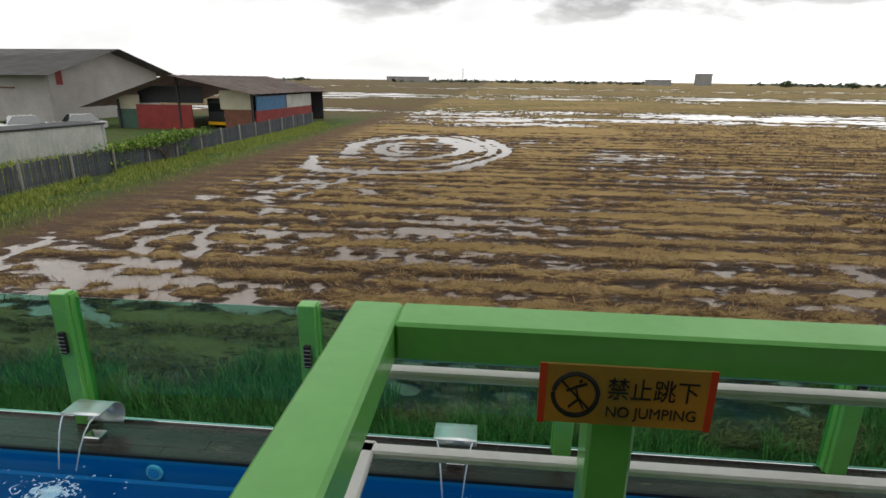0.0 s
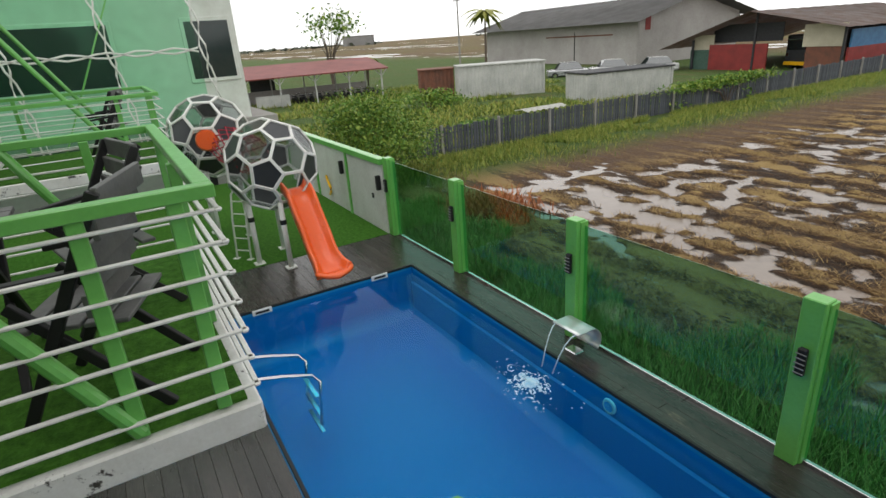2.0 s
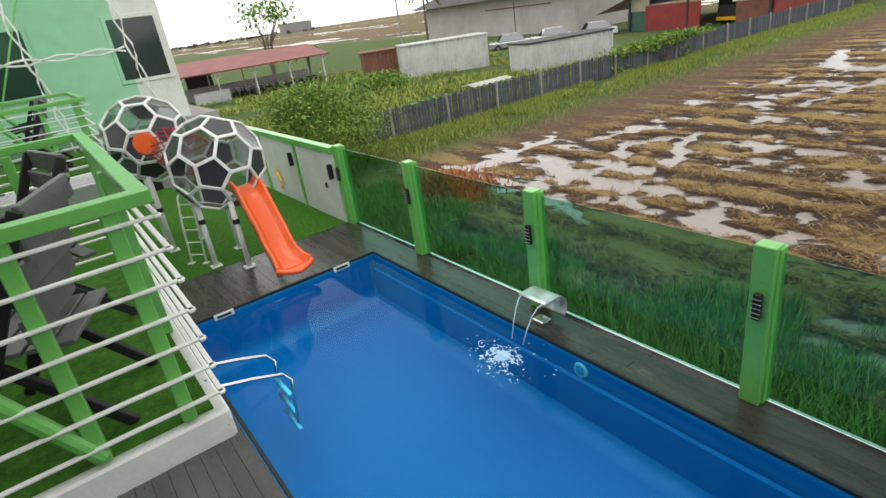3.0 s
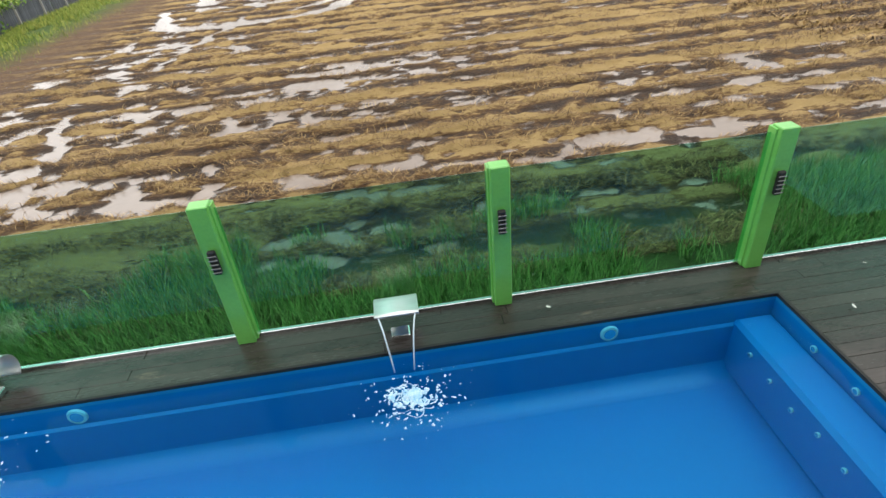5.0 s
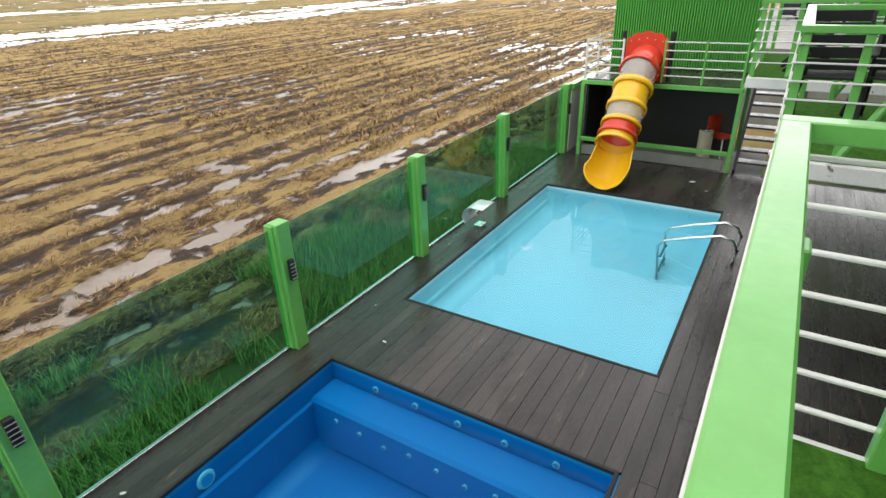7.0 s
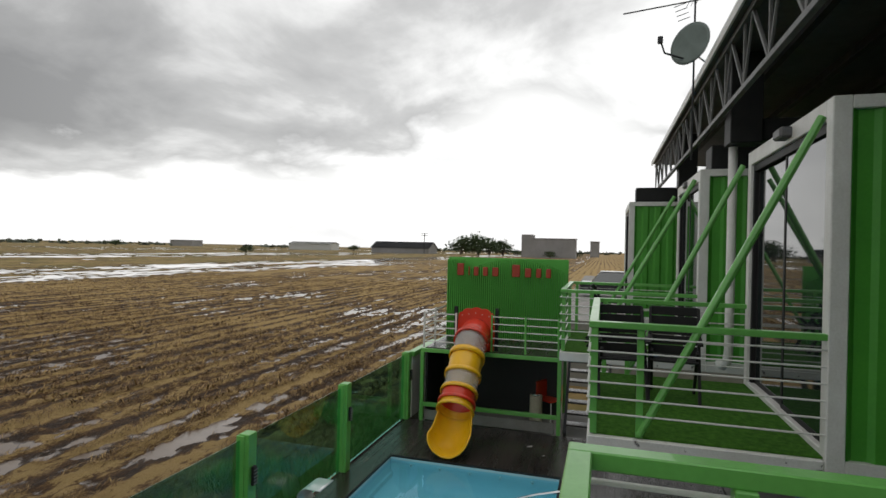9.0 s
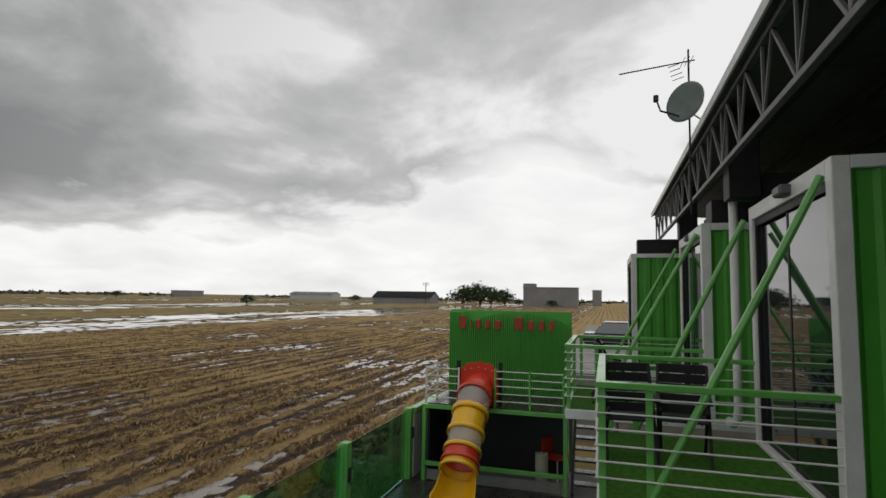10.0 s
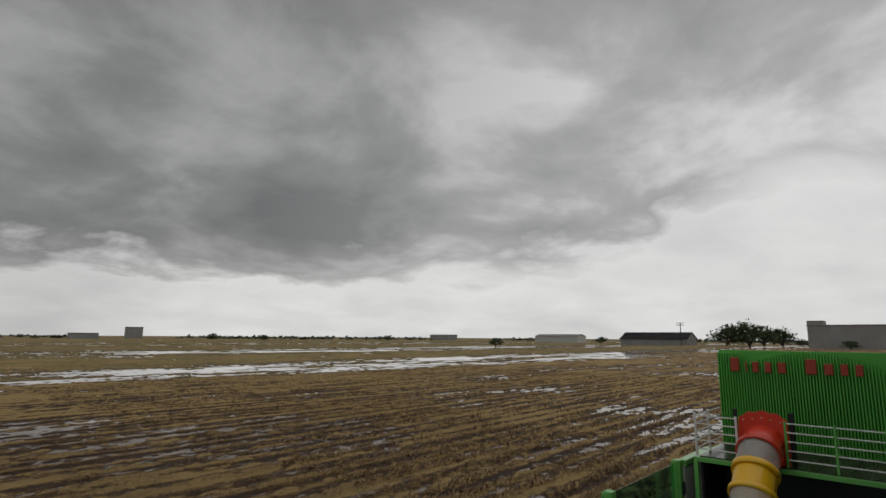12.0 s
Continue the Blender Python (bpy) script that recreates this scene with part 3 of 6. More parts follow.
deep_pool = build_pool("swimming_pool", "deep royal-blue fibreglass pool full of clear water", P1, 0.86, BLUE_SHELL, POOL_WATER, 0.40)
kids_pool = build_pool("swimming_pool", "shallow pale-blue children's pool full of clear water", P2, 0.48, CYAN_SHELL, SHALLOW_WATER)

deck = thing("deck", "dark wet weathered plank deck round the two pools", "deck", kind="structure", at=(0, 0, -0.03))
EDGE = 0.03
deck_areas = [
    (-8.30, P1[3] + EDGE, 12.50, 4.66), (-8.30, -1.54, 12.50, P2[1] - EDGE),
    (-8.30, P2[1] - EDGE, P1[0] - EDGE, P1[3] + EDGE), (P1[2] + EDGE, P2[1] - EDGE, P2[0] - EDGE, P1[3] + EDGE), (P2[2] + EDGE, P2[1] - EDGE, 12.50, P1[3] + EDGE)]
rng = random.Random(4)
for ax0, ay0, ax1, ay1 in deck_areas:
    n = max(1, round((ay1 - ay0) / 0.145))
    w = (ay1 - ay0) / n
    for i in range(n):
        xx = ax0
        while xx < ax1 - 0.01:
            end = min(ax1, xx + (3.2 if ax1 - ax0 > 6 else 9) + rng.uniform(-0.5, 0.5))
            if ax1 - end < 0.5:
                end = ax1
            lift = rng.uniform(-0.0015, 0.0015)
            part("plank", block((xx + 0.002, ay0 + i * w + 0.001, -0.035 + lift), (end - 0.002, ay0 + (i + 1) * w - 0.001, 0.03 + lift), 0.002), PLANK, deck)
            xx = end
under = part("deck_base", block((-8.4, -8.2, GROUND - 0.2), (12.8, P2[1] - 0.2, -0.07)), DARK)
tagged(under, "dark closed base under the pool deck", "deck base", kind="structure")
skirt = part("deck_skirt", block((-14.5, 4.62, GROUND - 0.2), (14.6, 4.68, -0.07)), CONCRETE)
tagged(skirt, "grey retaining board under the glass fence", "retaining wall", kind="structure")
turf = part("turf", block((-15.5, -6.0, -0.12), (-8.30, 4.62, 0.005)), TURF)
tagged(turf, "bright green artificial turf of the play corner", "turf", kind="structure")


LOUVRE = surface("louvre_grey", (0.22, 0.22, 0.22), rough=0.4)


def fence_post(x, lamp=True):
    t = thing("fence_post", "bright green square steel post with a black lamp", "post", "posts of the glass fence", at=(x, FENCE_Y, 0))
    part("shaft", block((-0.085, -0.085, 0), (0.085, 0.06, POST_H), 0.008), GREEN, t)
    part("glass_channel", block((-0.10, -0.03, 0), (0.10, 0.085, POST_H - 0.02), 0.006), GREEN, t)
    if lamp:
        l = part("lamp", block((-0.034, -0.135, 0.86), (0.034, -0.087, 1.10), 0.01), BLACK, t, "black louvred outdoor wall lamp")
        for k in range(5):
            part("louvre", block((-0.040, -0.145, 0.885 + k * 0.042), (0.040, -0.135, 0.893 + k * 0.042), 0.002), LOUVRE, l)
    return t


for i, px in enumerate(POSTS_X):
    fence_post(px)
for a, b in zip(POSTS_X[:-1], POSTS_X[1:]):
    t = thing("glass_panel", "green-tinted toughened glass panel of the pool fence", "glass panel", "glass panels of the fence", at=((a + b) / 2, FENCE_Y + 0.03, 0))
    half = (b - a) / 2 - 0.085
    pane = part("pane", block((-half, -0.006, 0.03), (half, 0.006, POST_H - 0.07), 0.001), FENCE_GLASS, t)
    pane.visible_shadow = False
    part("bottom_rail", block((-half, -0.02, 0.0), (half, 0.02, 0.035), 0.004), STEEL, t, "thin steel bottom rail")


# ---- balconies and upper containers ----
HEIGHT = 2.73
DEPTH = 6.0


FLAKED = stain(surface("flaking_white_paint", (0.76, 0.76, 0.73), (0.60, 0.59, 0.55), rough=0.5, scale=3, fine=50, bump=0.1), 7.0, (1, 1, 1), 22.0, -13.2, (0.045, 0.038, 0.032))


def balcony(x0, x1, wall, front, floor, rail, label, s=0.085, rods=(6, 0.12, 0.128)):
    """Steel slab with turf, a green rail with white rods on three sides, and two braces down from the room."""
    t = thing("balcony", label, "balcony", "container balconies", at=(x0, wall, floor))
    w, d, h = x1 - x0, front - wall, rail - floor
    part("slab", block((0, 0.004, -0.15), (w, d, -0.012), 0.01), FLAKED, t, "white painted steel edge beam with flaking paint")
    part("turf_mat", block((0.05, 0.0, -0.012), (w - 0.05, d - 0.05, 0.004)), TURF, t, "green artificial turf")
    e = 0.05
    for a, b in (((s / 2, 0, h - e / 2), (s / 2, d, h - e / 2)), ((w - s / 2, 0, h - e / 2), (w - s / 2, d, h - e / 2)), ((s, d - s / 2, h - e / 2), (w - s, d - s / 2, h - e / 2))):
        part("handrail", bar(a, b, s, e, up=(0, 0, 1)), GREEN, t)
    for px, py in ((0.05, d - 0.05 if s > 0.07 else 0.3), (w - 0.05, 0.3 if 0 < x0 < 5 else d - 0.14), (w * 0.182, d - 0.03), (w * 0.62, d - 0.055), (0.05, d * 0.76), (w - 0.05, d * 0.76)):
        part("rail_post", bar((px, py, 0), (px, py, h - e), 0.055), GREEN, t)
    for k in range(rods[0]):
        z = h - rods[1] - k * rods[2]
        for a, b in (((0.012, 0, z), (0.012, d + 0.01, z)), ((w - 0.012, 0, z), (w - 0.012, d + 0.01, z)), ((-0.01, d - 0.006, z), (w + 0.01, d - 0.006, z))):
            part("rail_rod", bar(a, b, 0.022, 0.012), WHITE, t)
    for px in (0.035, w - 0.035):
        part("brace", rod([(px, 0.06, HEIGHT - 0.15), (px, d * 0.76, 0.02)], 0.032), GREEN, t)
    return t


def corrugated(x, y0, y1, z0, z1, bm, pitch=0.28, dep=0.035):
    """A corrugated side sheet standing along y at x."""
    ys = []
    y = y0
    while y < y1:
        for f, d in ((0, 0), (0.28, 0), (0.42, 1), (0.78, 1), (0.92, 0)):
            if y + f * pitch < y1:
                ys.append((y + f * pitch, d * dep))
        y += pitch
    ys.append((y1, 0))
    lo = [bm.verts.new((x + d, yy, z0)) for yy, d in ys]
    hi = [bm.verts.new((x + d, yy, z1)) for yy, d in ys]
    for i in range(len(ys) - 1):
        bm.faces.new((lo[i], lo[i + 1], hi[i + 1], hi[i]))


def container(x0, x1, wall, floor, back=DEPTH):
    t = thing("container_room", "green corrugated container room with a glazed sliding door front", "container", "upper container rooms", at=(x0, wall, floor))
    w, h = x1 - x0, HEIGHT
    f = 0.13
    for px in (0, w - f):
        part("corner_post", block((px, -f, -0.15), (px + f, 0, h), 0.008), WHITE, t)
    part("head_beam", block((f, -f, h - 0.16), (w - f, 0, h), 0.008), WHITE, t)
    part("sill_beam", block((f, -f, -0.15), (w - f, 0, 0.05), 0.008), WHITE, t)
    for px in (0.02, w - 0.055):
        bm = bmesh.new()
        corrugated(px, -back, -f, 0.0, h - 0.10, bm)
        part("side_wall", bm, GREEN_SHEET, t)
        part("top_rail", block((px - 0.02, -back, h - 0.10), (px + 0.05, -f, h), 0.006), WHITE, t)
        part("bottom_rail", block((px - 0.02, -back, -0.15), (px + 0.05, -f, 0.0), 0.006), WHITE, t)
    part("back_wall", block((0, -back - 0.05, -0.15), (w, -back, h)), GREEN_SHEET, t)
    part("roof", block((0.06, -back, h - 0.06), (w - 0.06, -f, h - 0.01)), DARK, t)
    part("room_floor", block((0.06, -back, -0.1), (w - 0.06, -f, 0.02)), DARK, t)
    # sliding door with a black frame and two glazed leaves
    d = part("door_frame", block((f, -f + 0.02, h - 0.24), (w - f, -0.03, h - 0.16), 0.004), BLACK, t, "black aluminium door frame")
    for px in (f, w - f - 0.05):
        part("jamb", block((px, -f + 0.02, 0.05), (px + 0.05, -0.03, h - 0.24), 0.004), BLACK, d)
    mid = w / 2
    for k, (a, b) in enumerate(((f + 0.05, mid + 0.03), (mid - 0.03, w - f - 0.05))):
        dy = -0.025 * k
        leaf = part("door_leaf", block((a, -0.07 + dy, 0.05), (a + 0.05, -0.048 + dy, h - 0.24), 0.003), BLACK, t)
        part("stile", block((b - 0.05, -0.07 + dy, 0.05), (b, -0.048 + dy, h - 0.24), 0.003), BLACK, leaf)
        part("pane", block((a + 0.05, -0.064 + dy, 0.08), (b - 0.05, -0.054 + dy, h - 0.26)), WINDOW, leaf)
        part("leaf_rail", block((a + 0.05, -0.07 + dy, 0.05), (b - 0.05, -0.048 + dy, 0.10), 0.003), BLACK, leaf)
    # dark roof beam stub on top
    if x0 > 9:
        part("roof_support", block((0.03, -back, h), (0.5, -f - 0.02, h + 0.34), 0.01), BLACK, t, "dark steel support box under the roof")
    return t


# x0, x1, wall, balcony front, floor, rail
ROOMS = ((-3.46, -1.14, -1.2, 0.66, 2.15, 3.07), (0.745, 2.53, -1.3, 0.498, 2.36, 3.30), (5.70, 8.20, -1.21, 0.52, 2.31, 3.25),
         (9.45, 11.9, -0.88, 1.03, 2.31, 3.25), (14.7, 17.1, -0.15, 0.9, 2.31, 3.226), (-9.95, -7.6, -1.1, 1.05, 2.15, 3.07))
for x0, x1, wall, front, floor_z, rail_z in ROOMS:
    container(x0, x1, wall, floor_z)
    near = x0 < 5
    if x0 < 14:
        balcony(x0, x1, wall, front, floor_z, rail_z, "green and white steel balcony with a turf floor", 0.064 if near else 0.08, (7, 0.097, 0.125) if near else (6, 0.12, 0.128))

# lower storey under the rooms
terrace = part("terrace_floor", block((-8.3, -4.1, -0.066), (18.0, -1.545, 0.02)), surface("dark_terrace_tile", (0.11, 0.10, 0.09), (0.06, 0.055, 0.05), rough=0.4, scale=2, bump=0.2))
tagged(terrace, "dark damp terrace floor under the container rooms", "terrace", kind="structure")
lower = part("wall_lower", block((-8.3, -4.3, -0.066), (18.0, -4.1, 2.0)), GREEN_SHEET)
tagged(lower, "green shaded ground-floor front under the container rooms", "wall", kind="structure")

# unseen wall, added to keep sky light from coming in under the roof
back = part("wall_back", block((-10.2, -8.4, GROUND), (18.0, -8.22, 5.7)), GREEN_SHEET)
tagged(back, "unseen green wall added behind the container rooms to block sky light", "wall", kind="structure")

# ---- long truss and roof over the rooms ----
TR_Y, TR_Z0, TR_Z1, TR_X0, TR_X1 = -1.0, 5.63, 6.36, -2.0, 18.0
TRUSS_GREY = surface("grey_truss_steel", (0.17, 0.17, 0.165), (0.10, 0.10, 0.095), rough=0.5, bump=0.1)
truss = thing("roof_truss", "long dark steel lattice truss along the eave", "truss", at=(0, TR_Y, TR_Z0))
th = TR_Z1 - TR_Z0
part("top_chord", bar((TR_X0, 0, th), (TR_X1, 0, th), 0.07), TRUSS_GREY, truss)
part("bottom_chord", bar((TR_X0, 0, 0), (TR_X1, 0, 0), 0.06), TRUSS_GREY, truss)
xx, k = TR_X1, 0
while xx > TR_X0 + 0.6:
    part("web_post", bar((xx - 0.03, 0, 0.03), (xx - 0.03, 0, th - 0.03), 0.03), TRUSS_GREY, truss)
    part("web_diagonal", bar((xx - 0.03, 0, 0.03), (xx - 0.35, 0, th - 0.03), 0.026), TRUSS_GREY, truss)
    part("web_diagonal", bar((xx - 0.95, 0, 0.03), (xx - 0.37, 0, th - 0.03), 0.034), TRUSS_GREY, truss)
    xx -= 0.95
roof = part("roof", block((TR_X0, -8.2, 0), (TR_X1, 0.10, 0.05)), ROOF_SHEET, m=pose(0, TR_Y, TR_Z1 + 0.06, 4, 0, 0))
eave = part("eave_trim", block((TR_X0, TR_Y + 0.103, TR_Z1 + 0.02), (TR_X1, TR_Y + 0.13, TR_Z1 + 0.14), 0.004), WHITE)
for gx_at in (8.45, 13.3):
    o = part("roof_post", block((gx_at, TR_Y - 0.42, 5.22), (gx_at + 0.36, TR_Y - 0.06, TR_Z1 - 0.03), 0.01), BLACK)
    tagged(o, "black steel post carrying the roof truss", "post", "roof posts", kind="structure")
    o = part("cross_girder", block((gx_at + 0.06, -8.0, 5.25), (gx_at + 0.28, TR_Y - 0.42, 5.52), 0.01), BLACK)
    tagged(o, "black cross girder under the roof", "girder", "roof girders", kind="structure")
tagged(eave, "pale metal flashing along the roof edge", "eave trim", kind="structure")
tagged(roof, "long dark sheet roof over the container rooms", "roof", kind="structure")

# ---- platform with the name wall ----
PX0, PX1, PY0, PY1, PZ = 12.55, 14.35, 1.24, 4.24, 1.62
plat = thing("platform", "raised green steel platform with rails over a dark store", "platform", at=(PX0, PY0, 0))
pw, pd = PX1 - PX0, PY1 - PY0
for i in range(12):
    part("floor_board", block((0.05, 0.05 + i * (pd - 0.1) / 12 + 0.003, PZ - 0.04), (pw - 0.05, 0.05 + (i + 1) * (pd - 0.1) / 12 - 0.003, PZ), 0.003), PLANK, plat)
for a, b in (((0, 0, PZ - 0.06), (0, pd, PZ - 0.06)), ((pw, 0, PZ - 0.06), (pw, pd, PZ - 0.06)), ((0, 0, PZ - 0.06), (pw, 0, PZ - 0.06)), ((0, pd, PZ - 0.06), (pw, pd, PZ - 0.06)), ((0, 0.05, 0.36), (0, pd, 0.36))):
    part("beam", bar(a, b, 0.08), GREEN, plat)
for px, py in ((0, 0), (0, pd), (pw, 0), (pw, pd)):
    part("leg", bar((px, py, -1.3 if px else 0), (px, py, PZ - 0.10), 0.08), GREEN, plat)
for k in range(5):
    z = PZ + 0.14 + k * 0.155
    gap0, gap1 = 1.45, 2.25
    for a, b in (((0.02, 0.03, z), (0.02, gap0, z)), ((0.02, gap1, z), (0.02, pd - 0.03, z)), ((0.02, pd - 0.02, z), (pw - 0.1, pd - 0.02, z))):
        part("rail_rod", bar(a, b, 0.022), WHITE, plat)
for px, py in ((0.02, 0.03), (0.02, 0.72), (0.02, gap0), (0.02, gap1), (0.02, pd - 0.02), (0.85, pd - 0.02)):
    part("rail_post", bar((px, py, PZ), (px, py, PZ + 0.80), 0.04), GREEN if py < gap1 else WHITE, plat)
# near-black sheets across the back and one side below the platform floor
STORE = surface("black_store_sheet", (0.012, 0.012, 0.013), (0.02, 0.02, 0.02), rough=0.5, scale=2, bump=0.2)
part("back_sheet", block((pw - 0.35, 0.05, -0.9), (pw - 0.3, pd - 0.05, PZ - 0.12)), STORE, plat, "black sheet across the back of the store")
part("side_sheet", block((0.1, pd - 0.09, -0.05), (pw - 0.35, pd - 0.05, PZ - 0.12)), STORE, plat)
part("store_floor", block((0.05, -0.6, -0.10), (pw, pd, -0.04)), CONCRETE, plat)
part("kerb_board", block((0.04, 0.1, 0.0), (0.10, pd - 0.05, 0.22), 0.01), CONCRETE, plat, "grey concrete kerb")

# slatted green wall with raised name letters shown as plain bars
name_wall = thing("name_wall", "bright green slatted wall with red raised letters", "sign wall", at=(PX1, PY0, PZ))
wl = PY1 - PY0
GREEN_WALL = surface("green_wall_paint", (0.10, 0.45, 0.06), (0.08, 0.37, 0.048), rough=0.55, scale=2, fine=30, bump=0.1)
part("frame_panel", block((0.20, -0.02, -0.1), (0.24, wl, 2.0), 0.004), GREEN_WALL, name_wall)
for k in range(56):
    y = 0.02 + k * (wl - 0.08) / 55
    top = 1.95 if k > 46 else 1.62 + 0.36 * math.sin(math.pi * (k + 0.5) / 47) ** 0.7
    part("slat", block((-0.05, y, 0.02), (0.055, y + 0.024, top), 0.002), GREEN_WALL, name_wall)
RED_LETTER = surface("red_letter", (0.42, 0.05, 0.02), (0.30, 0.035, 0.015), rough=0.45, bump=0.05)
yy = wl - 0.30
for size, wide in ((0.30, 0.22), (0.22, 0.08), (0.22, 0.17), (0.22, 0.17), (0.22, 0.20), (0, 0.16), (0.30, 0.24), (0.22, 0.20), (0.22, 0.17), (0.22, 0.17)):
    if size:
        base = 1.55
        part("letter_bar", block((-0.095, yy - wide + 0.05, base), (-0.054, yy, base + size), 0.01), RED_LETTER, name_wall, "red raised letter shown as a plain bar")
    yy -= wide * 1.12 + 0.045

# ---- yellow and red tube slide from the platform ----
def arc_section(path, radius, a0, a1, thick, sides, bm):
    """A swept open or closed trough: points with a tangent, swept round from angle a0 to a1, with a wall thickness."""
    rings = []
    n = len(path)
    for i in range(n):
        p = Vector(path[i])
        d = (Vector(path[min(i + 1, n - 1)]) - Vector(path[max(i - 1, 0)])).normalized()
        side = Vector((0, 0, 1)).cross(d).normalized()
        up = d.cross(side)
        r = radius[i] if isinstance(radius, (list, tuple)) else radius
        b0 = a0[i] if isinstance(a0, (list, tuple)) else a0
        b1 = a1[i] if isinstance(a1, (list, tuple)) else a1
        ring = []
        for rr in (r, r - thick):
            ring.append([bm.verts.new(p + side * math.cos(b0 + (b1 - b0) * k / sides) * rr + up * math.sin(b0 + (b1 - b0) * k / sides) * rr) for k in range(sides + 1)])
        rings.append(ring)
    for a, b in zip(rings, rings[1:]):
        for k in range(sides):
            bm.faces.new((a[0][k], a[0][k + 1], b[0][k + 1], b[0][k]))
            bm.faces.new((a[1][k + 1], a[1][k], b[1][k], b[1][k + 1]))
        for k in (0, sides):
            bm.faces.new((a[0][k], b[0][k], b[1][k], a[1][k]))
    for e in (rings[0], rings[-1]):
        for k in range(sides):
            bm.faces.new((e[0][k], e[0][k + 1], e[1][k + 1], e[1][k]))
    bmesh.ops.recalc_face_normals(bm, faces=bm.faces[:])
    return bm


def lerp_path(pts, a, b, n):
    """Points along a smooth line through pts, from fraction a to b."""
    out = []
    m = len(pts) - 1
    for i in range(n):
        u = (a + (b - a) * i / (n - 1)) * m
        k = min(int(u), m - 1)
        f = u - k
        p0, p1, p2, p3 = (Vector(pts[max(0, min(m, j))]) for j in (k - 1, k, k + 1, k + 2))
        out.append(0.5 * ((2 * p1) + (p2 - p0) * f + (2 * p0 - 5 * p1 + 4 * p2 - p3) * f * f + (3 * p1 - p0 - 3 * p2 + p3) * f ** 3))
    return out


tube = thing("tube_slide", "yellow, red and clear plastic tube slide down to the deck", "slide", at=(12.6, 3.07, 0))
line = [(0.15, 0, 1.98), (-0.35, 0, 1.86), (-0.83, 0.0, 1.46), (-1.20, 0.0, 1.08), (-1.50, 0.0, 0.78), (-1.70, 0, 0.59), (-1.84, 0, 0.50), (-1.94, 0, 0.47)]
TAU = 2 * math.pi
CLEAR_TUBE = surface("frosted_clear_tube", (0.78, 0.78, 0.72), (0.68, 0.70, 0.64), rough=0.18, bump=0.02)
CLEAR_TUBE.node_tree.nodes["Principled BSDF"].inputs["Alpha"].default_value = 0.26
segments = ((0.00, 0.14, RED), (0.14, 0.24, CLEAR_TUBE), (0.24, 0.35, YELLOW), (0.35, 0.46, CLEAR_TUBE), (0.46, 0.54, RED), (0.54, 0.60, YELLOW))
for a, b, mt in segments:
    part("tube_section", arc_section(lerp_path(line, a, b, 6), 0.335, 0, TAU, 0.015, 24, bmesh.new()), mt, tube, smooth=True)
    part("tube_flange", arc_section(lerp_path(line, b - 0.012, b + 0.012, 2), 0.375, 0, TAU, 0.03, 24, bmesh.new()), YELLOW if mt in (YELLOW, CLEAR_TUBE) else RED, tube, smooth=True)
ch = lerp_path(line, 0.60, 0.985, 12)
wide = [0.335 + 0.075 * (i / 11) ** 0.7 for i in range(12)]
half = [math.pi / 2 - 0.10 * min(1.0, i / 5) for i in range(12)]
for k in range(1, 11):
    wide.append(wide[11])
    half.append(half[11] * math.sqrt(1 - (k / 10.15) ** 2))
    ch.append(Vector((ch[11].x - 0.30 * k / 10, 0, ch[11].z - 0.03 * (k / 10) ** 2)))
part("chute", arc_section(ch, wide, [1.5 * math.pi - a for a in half], [1.5 * math.pi + a for a in half], 0.022, 20, bmesh.new()), YELLOW, tube, smooth=True)
rim = bmesh.new()
outline = [(0.40, 1.62), (0.42, 1.95), (0.40, 2.30)]
outline += [(0.40 * math.cos(math.pi * k / 20), 2.32 + 0.20 * math.sin(math.pi * k / 20) + 0.035 * abs(math.sin(math.pi * k / 4))) for k in range(1, 20)]
outline += [(-0.40, 2.30), (-0.42, 1.95), (-0.40, 1.62)]
fore = [rim.verts.new((0.085, y, z)) for y, z in outline]
aft = [rim.verts.new((0.15, y, z)) for y, z in outline]
rim.faces.new(fore)
rim.faces.new(aft[::-1])
for k in range(len(outline)):
    rim.faces.new((fore[k], aft[k], aft[(k + 1) % len(outline)], fore[(k + 1) % len(outline)]))
bmesh.ops.recalc_face_normals(rim, faces=rim.faces[:])
hood = part("entry_hood", rim, RED, tube, "red moulded entry panel with a scalloped top")
for py in (-0.46, 0.46):
    part("entry_post", bar((0.12, py, 1.62), (0.12, py, 2.55), 0.07), BLACK, tube)
for k in range(5):
    part("bolt", block((0.068, -0.3 + k * 0.15, 2.36 + 0.03 * (2 - abs(k - 2))), (0.082, -0.28 + k * 0.15, 2.38 + 0.03 * (2 - abs(k - 2))), 0.003), WHITE, hood)


# ---- play corner: ball domes, orange slide, white wall ----
def football_faces(radius):
    """Corners of the pentagons and hexagons of a ball."""
    ico = bmesh.new()
    bmesh.ops.create_icosphere(ico, subdivisions=1, radius=1)
    ico.verts.ensure_lookup_table()
    faces = []
    for v in ico.verts:
        ring = [v.co.lerp(e.other_vert(v).co, 1 / 3) for e in v.link_edges]
        faces.append((5, ring))
    for f in ico.faces:
        ring = []
        for l in f.loops:
            a, b = l.vert.co, l.link_loop_next.vert.co
            ring += [a.lerp(b, 1 / 3), a.lerp(b, 2 / 3)]
        faces.append((6, ring))
    out = []
    for kind, ring in faces:
        c = sum(ring, Vector()) / len(ring)
        n = c.normalized()
        u = (ring[0] - c).normalized()
        w = n.cross(u)
        ring = sorted(ring, key=lambda p: math.atan2((p - c).dot(w), (p - c).dot(u)))
        k = radius / ring[0].length
        out.append((kind, c * k, n, [p * k for p in ring]))
    ico.free()
    return out


